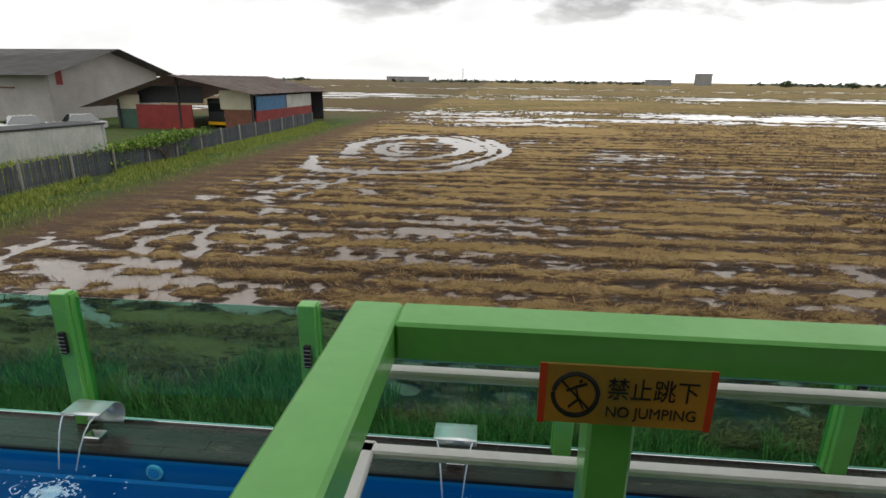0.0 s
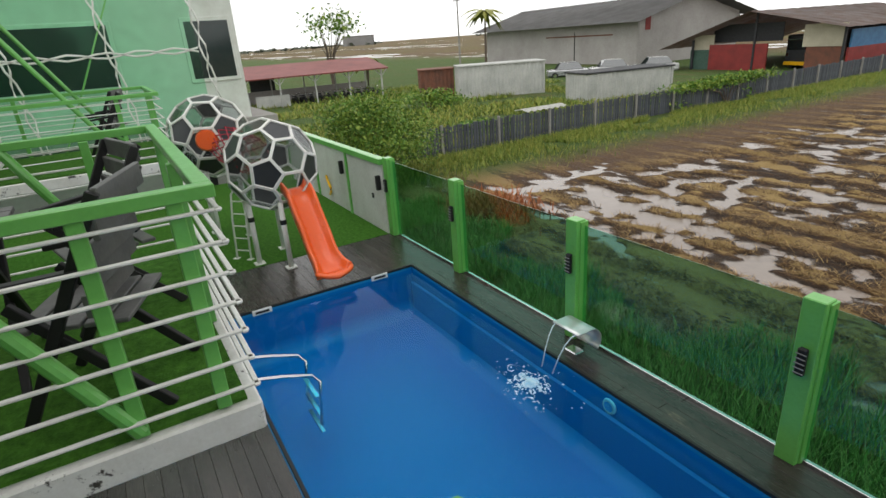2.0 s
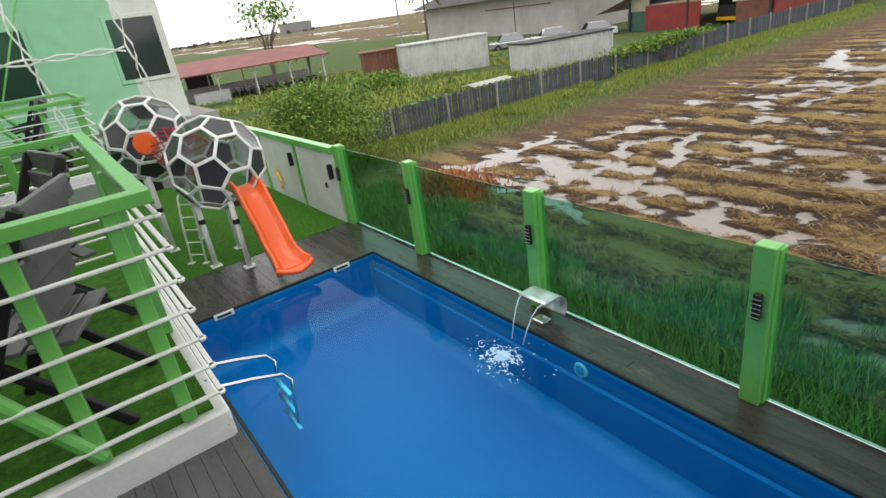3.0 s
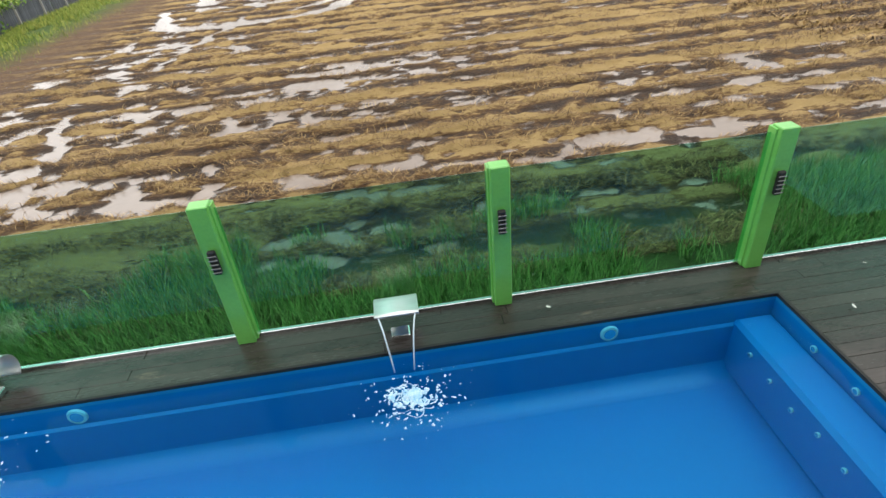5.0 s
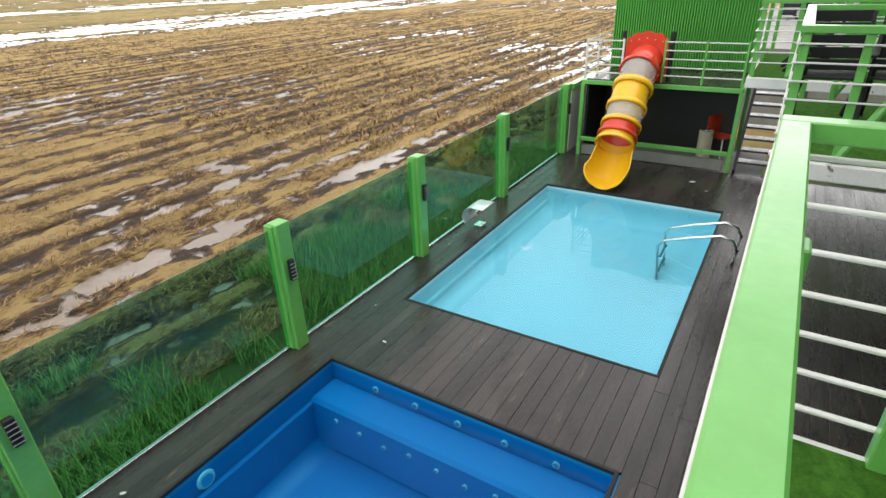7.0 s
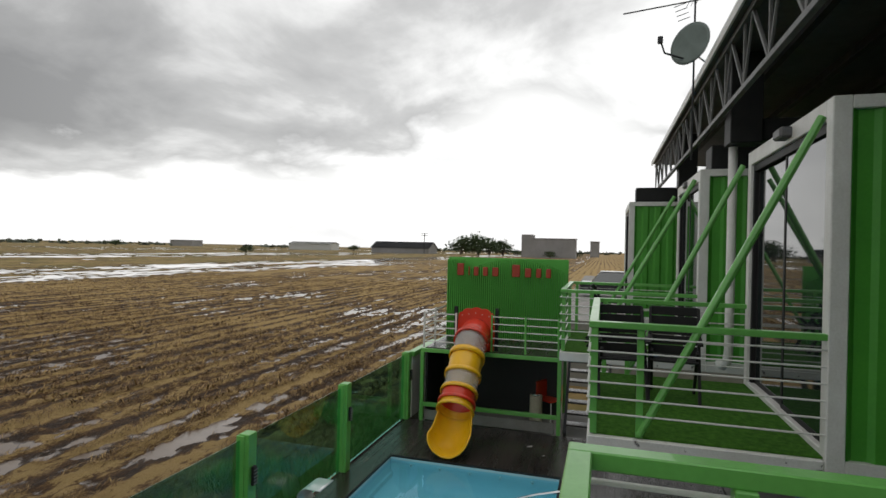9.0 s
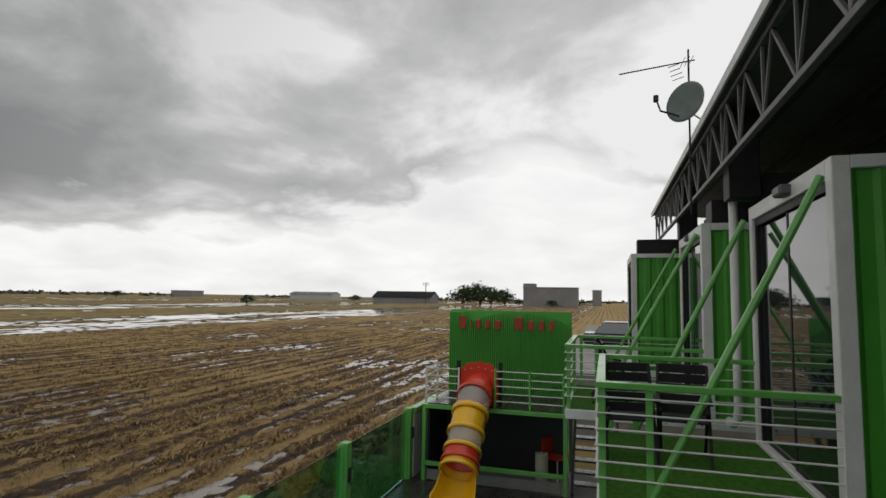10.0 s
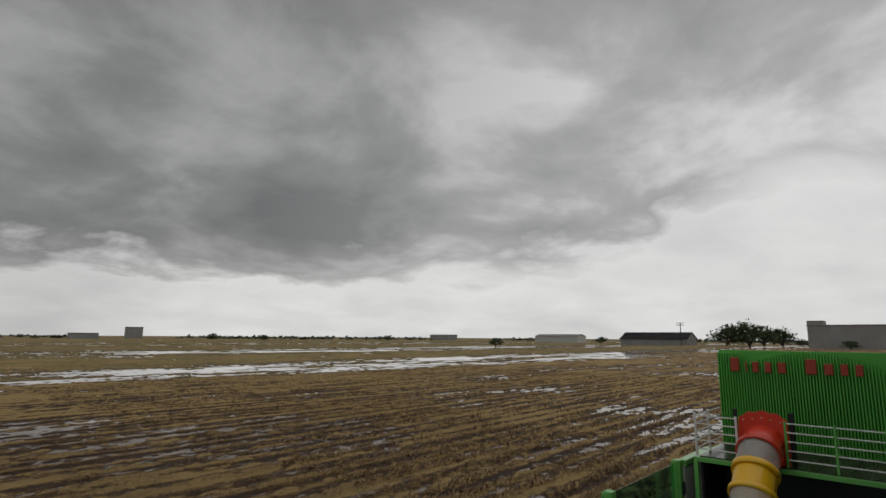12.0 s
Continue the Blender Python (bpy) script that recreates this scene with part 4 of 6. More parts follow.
PANEL_GREY = surface("dark_grey_panel", (0.035, 0.038, 0.042), (0.028, 0.03, 0.033), rough=0.35, bump=0.02)


def ball_dome(at, turn, opening, label):
    t = thing("ball_dome", label, "play dome", "football play domes", at=at)
    m = turn.to_matrix()
    seen = set()
    hexes = 0
    for kind, c, n, ring in football_faces(0.77):
        c, n = m @ c, m @ n
        ring = [m @ p for p in ring]
        if n.angle(opening) > 0.30:
            bm = bmesh.new()
            vs = [bm.verts.new(c + (p - c) * 0.93) for p in ring] + [bm.verts.new(c + (p - c) * 0.93 - n * 0.012) for p in ring]
            k = len(ring)
            bm.faces.new(vs[:k])
            bm.faces.new(vs[k:][::-1])
            for i in range(k):
                bm.faces.new((vs[i], vs[k + i], vs[k + (i + 1) % k], vs[(i + 1) % k]))
            bmesh.ops.recalc_face_normals(bm, faces=bm.faces[:])
            if kind == 5:
                part("panel", bm, PANEL_GREY, t, "dark grey pentagon panel")
            else:
                hexes += 1
                part("panel", bm, CLEAR, t, "clear hexagon panel").visible_shadow = False
        for a, b in zip(ring, ring[1:] + ring[:1]):
            key = tuple(sorted((tuple(round(x, 3) for x in a), tuple(round(x, 3) for x in b))))
            if key not in seen:
                seen.add(key)
                part("frame_bar", bar(a, b, 0.05, 0.035, up=(a + b) / 2, bevel=0.006), WHITE, t)
    return t


BALLS = ((-8.45, 2.55, 1.68), (-10.45, 1.97, 2.02))
ball_dome(BALLS[0], Euler((0.35, 0.5, 0.9)), Vector((0.8, 0.1, -0.55)).normalized(), "white-framed football play dome with dark and clear panels")
ball_dome(BALLS[1], Euler((0.1, 0.2, 0.35)), Vector((0.9, -0.3, 0.1)).normalized(), "white-framed football play dome with a red crawl hole")
crawl = thing("crawl_hole", "round red crawl-through cover in the far dome", "play panel", at=(-9.72, 1.80, 2.06))
bm = bmesh.new()
bmesh.ops.create_cone(bm, cap_ends=True, segments=24, radius1=0.2, radius2=0.17, depth=0.08, matrix=pose(0, 0, 0, 0, 82, -14))
part("cover", bm, ORANGE, crawl, smooth=False)
# rope tunnel between the domes
net = thing("rope_tunnel", "red and white rope net tunnel between the domes", "rope net", at=(-9.45, 2.26, 1.85))
ax = (Vector(BALLS[1]) - Vector(BALLS[0])).normalized()
sd = Vector((0, 0, 1)).cross(ax).normalized()
upv = ax.cross(sd)
ROPE = surface("red_rope", (0.42, 0.03, 0.05), (0.28, 0.02, 0.04), rough=0.8, fine=200, bump=0.3)
for k in range(14):
    a0 = TAU * k / 14
    for tw in (1.2, -1.2):
        part("rope", rod([ax * (-0.45 + 0.9 * i / 8) + (sd * math.cos(a0 + tw * i / 8) + upv * math.sin(a0 + tw * i / 8)) * 0.33 for i in range(9)], 0.011, 5), ROPE, net)

# posts under the domes
for bx, by, spots in ((BALLS[0][0], BALLS[0][1], ((-7.9, 2.45), (-8.95, 2.62), (-8.4, 3.05), (-8.45, 2.05))), (BALLS[1][0], BALLS[1][1], ((-10.0, 1.7), (-10.9, 1.75), (-10.2, 2.3), (-10.8, 2.4)))):
    for px, py in spots:
        t = thing("dome_post", "white round steel post with a base plate on the turf", "post", "posts under the domes", at=(px, py, 0))
        part("tube", rod([(0, 0, 0), (0, 0, 1.15 if bx > -9 else 1.45)], 0.045, 12), WHITE, t, smooth=True)
        part("base_plate", block((-0.09, -0.09, 0), (0.09, 0.09, 0.02), 0.004), WHITE, t)
        part("collar", rod([(0, 0, 0.78), (0, 0, 0.86)], 0.055, 12), BLACK, t, "black clamp collar")

lad = thing("dome_ladder", "white steel rung ladder up to the dome", "ladder", at=(-8.88, 1.86, 0))
for s in (-0.15, 0.15):
    part("rail", rod([(s, 0.02, 0), (s, 0.10, 0.7), (s, 0.2, 1.15), (s, 0.36, 1.26), (s, 0.52, 1.22)], 0.018, 8), WHITE, lad, smooth=True)
    part("foot", block((s - 0.05, -0.04, 0), (s + 0.05, 0.06, 0.012)), WHITE, lad)
for k in range(5):
    part("rung", rod([(-0.15, 0.03 + k * 0.03, 0.16 + k * 0.22), (0.15, 0.03 + k * 0.03, 0.16 + k * 0.22)], 0.013, 8), WHITE, lad)
lad.matrix_basis = pose(-8.88, 1.86, 0, 0, 0, 40)

sl = thing("orange_slide", "glossy orange plastic slide down to the pool deck", "slide", at=(-7.7, 2.8, 0))
sline = [(-0.35, -0.05, 1.32), (-0.12, -0.03, 1.22), (0.10, -0.02, 0.92), (0.32, 0.0, 0.62), (0.54, 0.0, 0.36), (0.74, 0.02, 0.20), (0.92, 0.03, 0.15)]
bm = bmesh.new()
pts = lerp_path(sline, 0, 1, 18)
rings = []
for i, p in enumerate(pts):
    d = (pts[min(i + 1, 17)] - pts[max(i - 1, 0)]).normalized()
    side = Vector((0, 0, 1)).cross(d).normalized()
    up = d.cross(side)
    wd = 0.23 + (0.07 * max(0, i - 12) / 5)
    prof = ((-wd, 0.13), (-wd + 0.02, 0.145), (-wd + 0.05, 0.13), (-wd + 0.09, 0.02), (-wd * 0.4, 0.0), (wd * 0.4, 0.0), (wd - 0.09, 0.02), (wd - 0.05, 0.13), (wd - 0.02, 0.145), (wd, 0.13), (wd, -0.02), (0, -0.035), (-wd, -0.02))
    rings.append([bm.verts.new(p + side * a + up * b) for a, b in prof])
for a, b in zip(rings, rings[1:]):
    for k in range(13):
        bm.faces.new((a[k], a[(k + 1) % 13], b[(k + 1) % 13], b[k]))
bm.faces.new(rings[0][::-1])
bm.faces.new(rings[-1])
bmesh.ops.recalc_face_normals(bm, faces=bm.faces[:])
part("slide_bed", bm, ORANGE, sl, smooth=True)
lip = [Vector((0.92, 0.03, 0.16)) + Vector((0.16 * math.sin(math.pi * k / 10), -0.28 * math.cos(math.pi * k / 10), 0.06 * abs(math.cos(math.pi * k / 10)))) for k in range(11)]
part("slide_lip", rod(lip, 0.04, 10), ORANGE, sl, smooth=True)
fan = bmesh.new()
fan.faces.new([fan.verts.new(p - Vector((0, 0, 0.02))) for p in lip])
bmesh.ops.solidify(fan, geom=fan.faces[:], thickness=0.02)
part("slide_end", fan, ORANGE, sl)
part("support_leg", rod([(0.15, -0.02, 0.0), (0.15, -0.02, 0.80)], 0.022, 8), BLACK, sl)

wall = thing("boundary_wall", "white panelled garden wall with a green cap and gate leaf", "wall", at=(-8.30, 4.50, 0))
part("wall_panel", block((-6.2, 0.0, 0), (-0.02, 0.06, 1.36), 0.004), DIRTY_WHITE, wall)
part("cap_beam", block((-6.2, -0.05, 1.36), (-0.0, 0.11, 1.47), 0.008), GREEN, wall)
for px in (-6.2, -3.9, -1.80):
    part("wall_post", block((px - 0.05, -0.03, 0), (px + 0.05, 0.0, 1.36), 0.006), GREEN, wall)
part("gate_latch", block((-0.55, -0.03, 0.62), (-0.50, 0.0, 0.72), 0.004), BLACK, wall)
for px in (-2.05, -0.14):
    part("hinge", block((px - 0.035, -0.09, 0.86), (px + 0.035, -0.004, 1.14), 0.008), BLACK, wall, "black louvred outdoor wall lamp")
part("hose", rod([(-3.0 + 0.1 * math.sin(k), -0.06, 0.2 + 0.09 * k) for k in range(6)], 0.03, 6), YELLOW, wall, "yellow coiled hose")

end_wall = thing("boundary_wall", "short white wall with a green cap beside the platform", "wall", at=(12.62, 4.50, 0))
part("wall_panel", block((0.0, 0.0, 0), (1.75, 0.06, 1.38), 0.004), DIRTY_WHITE, end_wall)
part("cap_beam", block((-0.02, -0.05, 1.38), (1.78, 0.11, 1.49), 0.008), GREEN, end_wall)
part("wall_post", block((1.68, -0.03, 0), (1.78, 0.0, 1.38), 0.006), GREEN, end_wall)

# ---- spouts, ladders, pool fittings ----
BRUSHED = surface("brushed_steel", (0.80, 0.80, 0.80), (0.66, 0.67, 0.68), rough=0.48, metal=1.0, fine=120, stretch=(0.1, 1, 1), bump=0.05)


def spout(x, label):
    t = thing("water_spout", label, "waterfall spout", "steel pool spouts", at=(x, 4.36, 0))
    bm = bmesh.new()
    w = 0.20
    n = 16
    rows_ = []
    for i in range(n + 1):
        a = math.radians(-48 + 150 * min(i, n - 3) / (n - 3))
        y, z = 0.17 * math.cos(a) - 0.055 * max(0, i - n + 3), 0.215 + 0.17 * math.sin(a)
        rows_.append((bm.verts.new((-w, y, z)), bm.verts.new((w, y, z)), bm.verts.new((w, y * 0.95 if i < n - 2 else y, 0.215 + (z - 0.215) * 0.94)), bm.verts.new((-w, y * 0.95 if i < n - 2 else y, 0.215 + (z - 0.215) * 0.94))))
    for a, b in zip(rows_, rows_[1:]):
        for k in range(4):
            bm.faces.new((a[k], a[(k + 1) % 4], b[(k + 1) % 4], b[k]))
    for e in (rows_[0], rows_[-1][::-1]):
        bm.faces.new(e)
    bmesh.ops.recalc_face_normals(bm, faces=bm.faces[:])
    part("curved_hood", bm, BRUSHED, t, smooth=True)
    part("base_plate", block((-0.09, -0.12, 0.0), (0.09, 0.02, 0.06), 0.01), STEEL, t)
    return t


FALL = surface("falling_water", (0.66, 0.74, 0.80), (0.45, 0.56, 0.66), rough=0.1, scale=30, bump=0.1)
FOAM = surface("white_foam", (0.55, 0.70, 0.80), (0.20, 0.46, 0.70), rough=0.4, scale=14, bump=0.3)
rf = random.Random(12)
for x, run in ((-3.05, True), (0.66, True), (8.05, False)):
    spout(x, "bent polished steel waterfall spout beside the pool")
    if run:
        t = thing("waterfall", "thin clear water threads falling from the spout", "water jet", at=(x, 4.15, 0))
        for s in (-0.17, 0.17):
            part("thread", rod([(s * (1 - 0.12 * k), 0.03 - 0.07 * k, 0.375 - 0.027 * k * k) for k in range(5)], 0.0075, 6), FALL, t, smooth=True)
    fx, fy, spread = (x + 0.05, 3.62, 0.42) if run else (x - 0.2, 3.45, 0.22)
    t = thing("splash", "white splash on the pool water", "splash", at=(fx, fy, LEVEL))
    bm = bmesh.new()
    for k in range(300 if run else 60):
        a, r_ = rf.uniform(0, TAU), abs(rf.gauss(0, spread * 0.6))
        c = Vector((r_ * math.cos(a) * 1.15, r_ * math.sin(a) * 0.8 - 0.06, 0.001))
        rad = rf.uniform(0.003, 0.017) * (1.2 - min(1, r_ / spread) * 0.7)
        turn, long = rf.uniform(0, TAU), rf.uniform(1.0, 2.6)
        ring = []
        for q in range(7):
            e = TAU * q / 7
            u = Vector((math.cos(e) * long, math.sin(e), 0)) * rad * rf.uniform(0.6, 1.2)
            ring.append(bm.verts.new(c + Vector((u.x * math.cos(turn) - u.y * math.sin(turn), u.x * math.sin(turn) + u.y * math.cos(turn), 0))))
        tip = bm.verts.new(c + Vector((0, 0, rad * 0.7)))
        for q in range(7):
            bm.faces.new((ring[q], ring[(q + 1) % 7], tip))
    for cx, cy, rr, th, arc in ((0, 0.02, 0.06, 0.034, 1.0), (-0.05, 0.04, 0.11, 0.018, 0.5), (0.03, -0.05, 0.16, 0.010, 0.22), (-0.06, -0.02, 0.22, 0.007, 0.16), (0.06, 0.03, 0.15, 0.009, 0.2), (0.02, 0.0, 0.19, 0.008, 0.14)) if run else ((0, 0, 0.1, 0.010, 0.3),):
        a0, prev = rf.uniform(0, TAU), None
        for q in range(41):
            a = a0 + TAU * arc * q / 40
            wob = 1 + 0.45 * noise.noise((math.cos(a) * 2.2, math.sin(a) * 2.2, rr * 30))
            wide = th * max(0.12, 0.55 + 1.3 * noise.noise((math.cos(a) * 5, math.sin(a) * 5, rr * 50)))
            u = Vector((math.cos(a) * 1.25, math.sin(a) * 0.8, 0))
            c = Vector((cx, cy, 0.003)) + u * rr * wob
            row = (bm.verts.new(c - u * wide), bm.verts.new(c + Vector((0, 0, wide * 0.5))), bm.verts.new(c + u * wide))
            if prev:
                bm.faces.new((prev[0], prev[1], row[1], row[0]))
                bm.faces.new((prev[1], prev[2], row[2], row[1]))
            prev = row
    part("foam", bm, FOAM, t)["kind"] = "stuff"
    if run:
        bm = bmesh.new()
        bmesh.ops.create_icosphere(bm, subdivisions=3, radius=0.055)
        for v in bm.verts:
            v.co *= 1 + 0.7 * (noise.noise(v.co * 14) + 0.3)
            v.co.z *= 0.35
        part("foam_heap", bm, FOAM, t, smooth=True)


def pool_ladder(x, y, label):
    t = thing("pool_ladder", label, "pool ladder", at=(x, y, 0))
    for s in (-0.25, 0.25):
        part("handrail", rod([(s, -0.30, 0), (s, -0.33, 0.22), (s, -0.26, 0.34), (s, -0.10, 0.38), (s, 0.30, 0.27), (s, 0.60, 0.16), (s, 0.68, 0.06), (s, 0.62, -0.5)], 0.02, 10), STEEL, t, smooth=True)
    for k in range(3):
        part("tread", block((-0.25, 0.60, -0.14 - k * 0.24), (0.25, 0.655, -0.12 - k * 0.24), 0.008), STEEL, t)


pool_ladder(-4.5, 1.0, "chrome pool ladder with white treads in the deep pool")
pool_ladder(8.75, 0.98, "chrome pool ladder with white treads in the children's pool")
for y in (1.62, 3.5):
    t = thing("skimmer", "white rectangular skimmer opening in the pool wall", "skimmer", at=(P1[0] + 0.002, y, 0))
    part("frame", block((0, -0.14, -0.08), (0.02, 0.14, 0.006), 0.004), WHITE, t)
    part("slot", block((0.015, -0.10, -0.055), (0.024, 0.10, -0.02)), BLACK, t)


def light_disc(at, axis, r, label, name="pool_light"):
    t = thing(name, label, "pool light", "round pool fittings", at=at)
    m = {"y": pose(0, 0, 0, 90, 0, 0), "x": pose(0, 0, 0, 0, 90, 0), "z": pose(0, 0, 0)}[axis]
    for nm, rad, dep, mt in (("rim", r, 0.02, WHITE), ("lens", r * 0.72, 0.026, STEEL)):
        bm = bmesh.new()
        bmesh.ops.create_cone(bm, cap_ends=True, segments=20, radius1=rad, radius2=rad * 0.9, depth=dep, matrix=m)
        part(nm, bm, mt, t)


for x in (-2.3, 2.62):
    light_disc((x, P1[3] - 0.012, -0.17), "y", 0.09, "round white underwater light in the blue pool wall")
for k in range(5):
    light_disc((P1[2] - 0.012, 3.50 - k * 0.49, -0.16), "x", 0.035, "small white massage jet in the pool end wall", "pool_jet")
for k in range(7):
    light_disc((P1[2] - 0.415, 3.72 - k * 0.30, -0.36 - 0.03 * (k % 3)), "x", 0.024, "small white massage jet in the pool step", "pool_jet")
for k in range(5):
    light_disc((P2[2] - 0.012, 3.7 - k * 0.55, -0.14), "x", 0.03, "small white jet in the pale pool wall", "pool_jet")

# ---- warning board on the rail ----
board = thing("warning_board", "yellow and red warning board on the balcony rail", "sign", at=(0.979, 0.432, 3.183))
board.scale = (0.88, 1.0, 0.95)
BW, BH = 0.225, 0.082
BOARD = surface("warning_yellow", (0.62, 0.36, 0.08), (0.54, 0.31, 0.07), rough=0.4, bump=0.03)
glow = BOARD.node_tree
thin_sheet = node(glow, "ShaderNodeBsdfTranslucent", Color=(0.75, 0.42, 0.09, 1))
both_ways = node(glow, "ShaderNodeMixShader", Fac=0.45)
glow.links.new(glow.nodes["Principled BSDF"].outputs[0], both_ways.inputs[1])
glow.links.new(thin_sheet.outputs[0], both_ways.inputs[2])
glow.links.new(both_ways.outputs[0], glow.nodes["Material Output"].inputs[0])
part("plate", block((0, 0, 0), (BW, 0.004, BH), 0.001), BOARD, board)
for a in (0, BW - 0.009):
    part("edge_band", block((a, -0.0015, 0.0), (a + 0.009, 0.0, BH)), RED, board, "red edge band")
ring = bmesh.new()
nR = 28
rod([(0.048 + 0.029 * math.cos(TAU * i / nR), -0.001, BH / 2 + 0.029 * math.sin(TAU * i / nR)) for i in range(nR + 1)], 0.0032, 5, ring)
part("prohibition_ring", ring, BLACK, board)
part("prohibition_bar", bar((0.028, -0.001, BH / 2 + 0.02), (0.068, -0.001, BH / 2 - 0.02), 0.005, 0.002, bevel=0), BLACK, board)
for a, b in (((0.048, 0.052), (0.052, 0.035)), ((0.052, 0.035), (0.060, 0.022)), ((0.052, 0.035), (0.040, 0.024)), ((0.048, 0.052), (0.062, 0.057)), ((0.048, 0.052), (0.036, 0.046)), ((0.052, 0.058), (0.055, 0.062))):
    part("pictogram_stroke", bar((a[0], -0.001, a[1]), (b[0], -0.001, b[1]), 0.004, 0.002, bevel=0), BLACK, board)


def lettering(text, size, at, parent, width=None):
    cu = bpy.data.curves.new("lettering", "FONT")
    cu.body, cu.size, cu.extrude = text, size, 0.0006
    tmp = bpy.data.objects.new("lettering_source", cu)
    scene.collection.objects.link(tmp)
    me = bpy.data.meshes.new_from_object(tmp.evaluated_get(bpy.context.evaluated_depsgraph_get()))
    bpy.data.objects.remove(tmp)
    xs = [v.co.x for v in me.vertices] or [0, 1]
    k = width / (max(xs) - min(xs)) if width else 1
    me.materials.clear()
    me.materials.append(BLACK)
    ob = new("lettering", me)
    ob.parent = parent
    ob.matrix_basis = pose(*at, 90, 0, 0) @ Matrix.Diagonal((k, 1, 1, 1))
    return ob


lettering("NO JUMPING", 0.021, (0.088, -0.001, 0.013), board, 0.115)
lettering("\u7981\u6b62\u8df3\u4e0b", 0.032, (0.088, -0.001, 0.040), board, 0.115)


# ---- slatted fence and yard ----
SLATE = surface("slate_blue_boards", (0.075, 0.085, 0.10), (0.045, 0.05, 0.058), rough=0.75, scale=2, fine=30, bump=0.2, rand=0.5)
RUST = surface("rusty_sheet", (0.22, 0.075, 0.04), (0.10, 0.05, 0.035), rough=0.75, scale=1.5, fine=15, bump=0.2)
GREY_WALL = surface("stained_grey_wall", (0.40, 0.38, 0.36), (0.30, 0.28, 0.265), rough=0.85, scale=0.35, fine=6, bump=0.1)
CREAM = surface("cream_panel", (0.52, 0.48, 0.36), (0.40, 0.36, 0.27), rough=0.8, scale=1, fine=12, bump=0.1)
FADED_RED = surface("faded_red_paint", (0.26, 0.022, 0.018), (0.15, 0.016, 0.014), rough=0.6, scale=1, fine=12, bump=0.1)
TARP = surface("blue_tarpaulin", (0.03, 0.16, 0.32), (0.02, 0.10, 0.22), rough=0.5, scale=3, bump=0.4)
SHED_ROOF = surface("old_zinc_roof", (0.26, 0.24, 0.225), (0.17, 0.085, 0.06), rough=0.6, scale=0.8, fine=6, bump=0.1)
RED_ROOF = surface("dull_red_roof", (0.24, 0.055, 0.048), (0.15, 0.045, 0.04), rough=0.6, scale=0.6, fine=8, bump=0.1)
OFF_WHITE = surface("chalky_white_sheet", (0.52, 0.52, 0.49), (0.34, 0.35, 0.33), rough=0.75, scale=0.9, fine=10, bump=0.15)

FX = -18.6
fence = thing("slatted_fence", "dark slate-blue slatted fence with pale concrete posts", "fence", at=(FX, 9.0, GROUND))
rp = random.Random(21)
slat_mesh = None
for k in range(300):
    y = 0.1 + k * 0.165
    if slat_mesh is None:
        o = part("slat", block((-0.02, -0.06, 0.12), (0.02, 0.06, 1.38), 0.006), SLATE, fence)
        slat_mesh = o.data
    else:
        o = new("slat", slat_mesh)
        o.parent = fence
    o.matrix_basis = pose(rp.uniform(-0.01, 0.01), y, rp.uniform(-0.05, 0.05) - 0.05, rp.uniform(-1.5, 1.5), 0, 0)
for z in (0.40, 1.05):
    part("fence_rail", bar((-0.04, 0, z), (-0.04, 49.6, z), 0.05), SLATE, fence)
for k in range(18):
    part("fence_post", block((0.02, k * 2.9 - 0.05, -0.1), (0.12, k * 2.9 + 0.05, 1.42), 0.01), CONCRETE, fence, "pale concrete fence post")
cover = thing("white_sheet", "white corrugated sheet lying over the fence top", "roof sheet", at=(FX - 0.35, 17.6, GROUND + 1.38))
bm = bmesh.new()
vs = [[bm.verts.new((x, y, 0.03 * math.sin(y * 18) + 0.10 - 0.18 * abs(x))) for y in np.linspace(-1.3, 1.3, 60)] for x in (-0.45, 0.0, 0.42)]
for a, b in zip(vs, vs[1:]):
    for k in range(59):
        bm.faces.new((a[k], a[k + 1], b[k + 1], b[k]))
bmesh.ops.solidify(bm, geom=bm.faces[:], thickness=0.02)
part("sheet", bm, WHITE, cover)


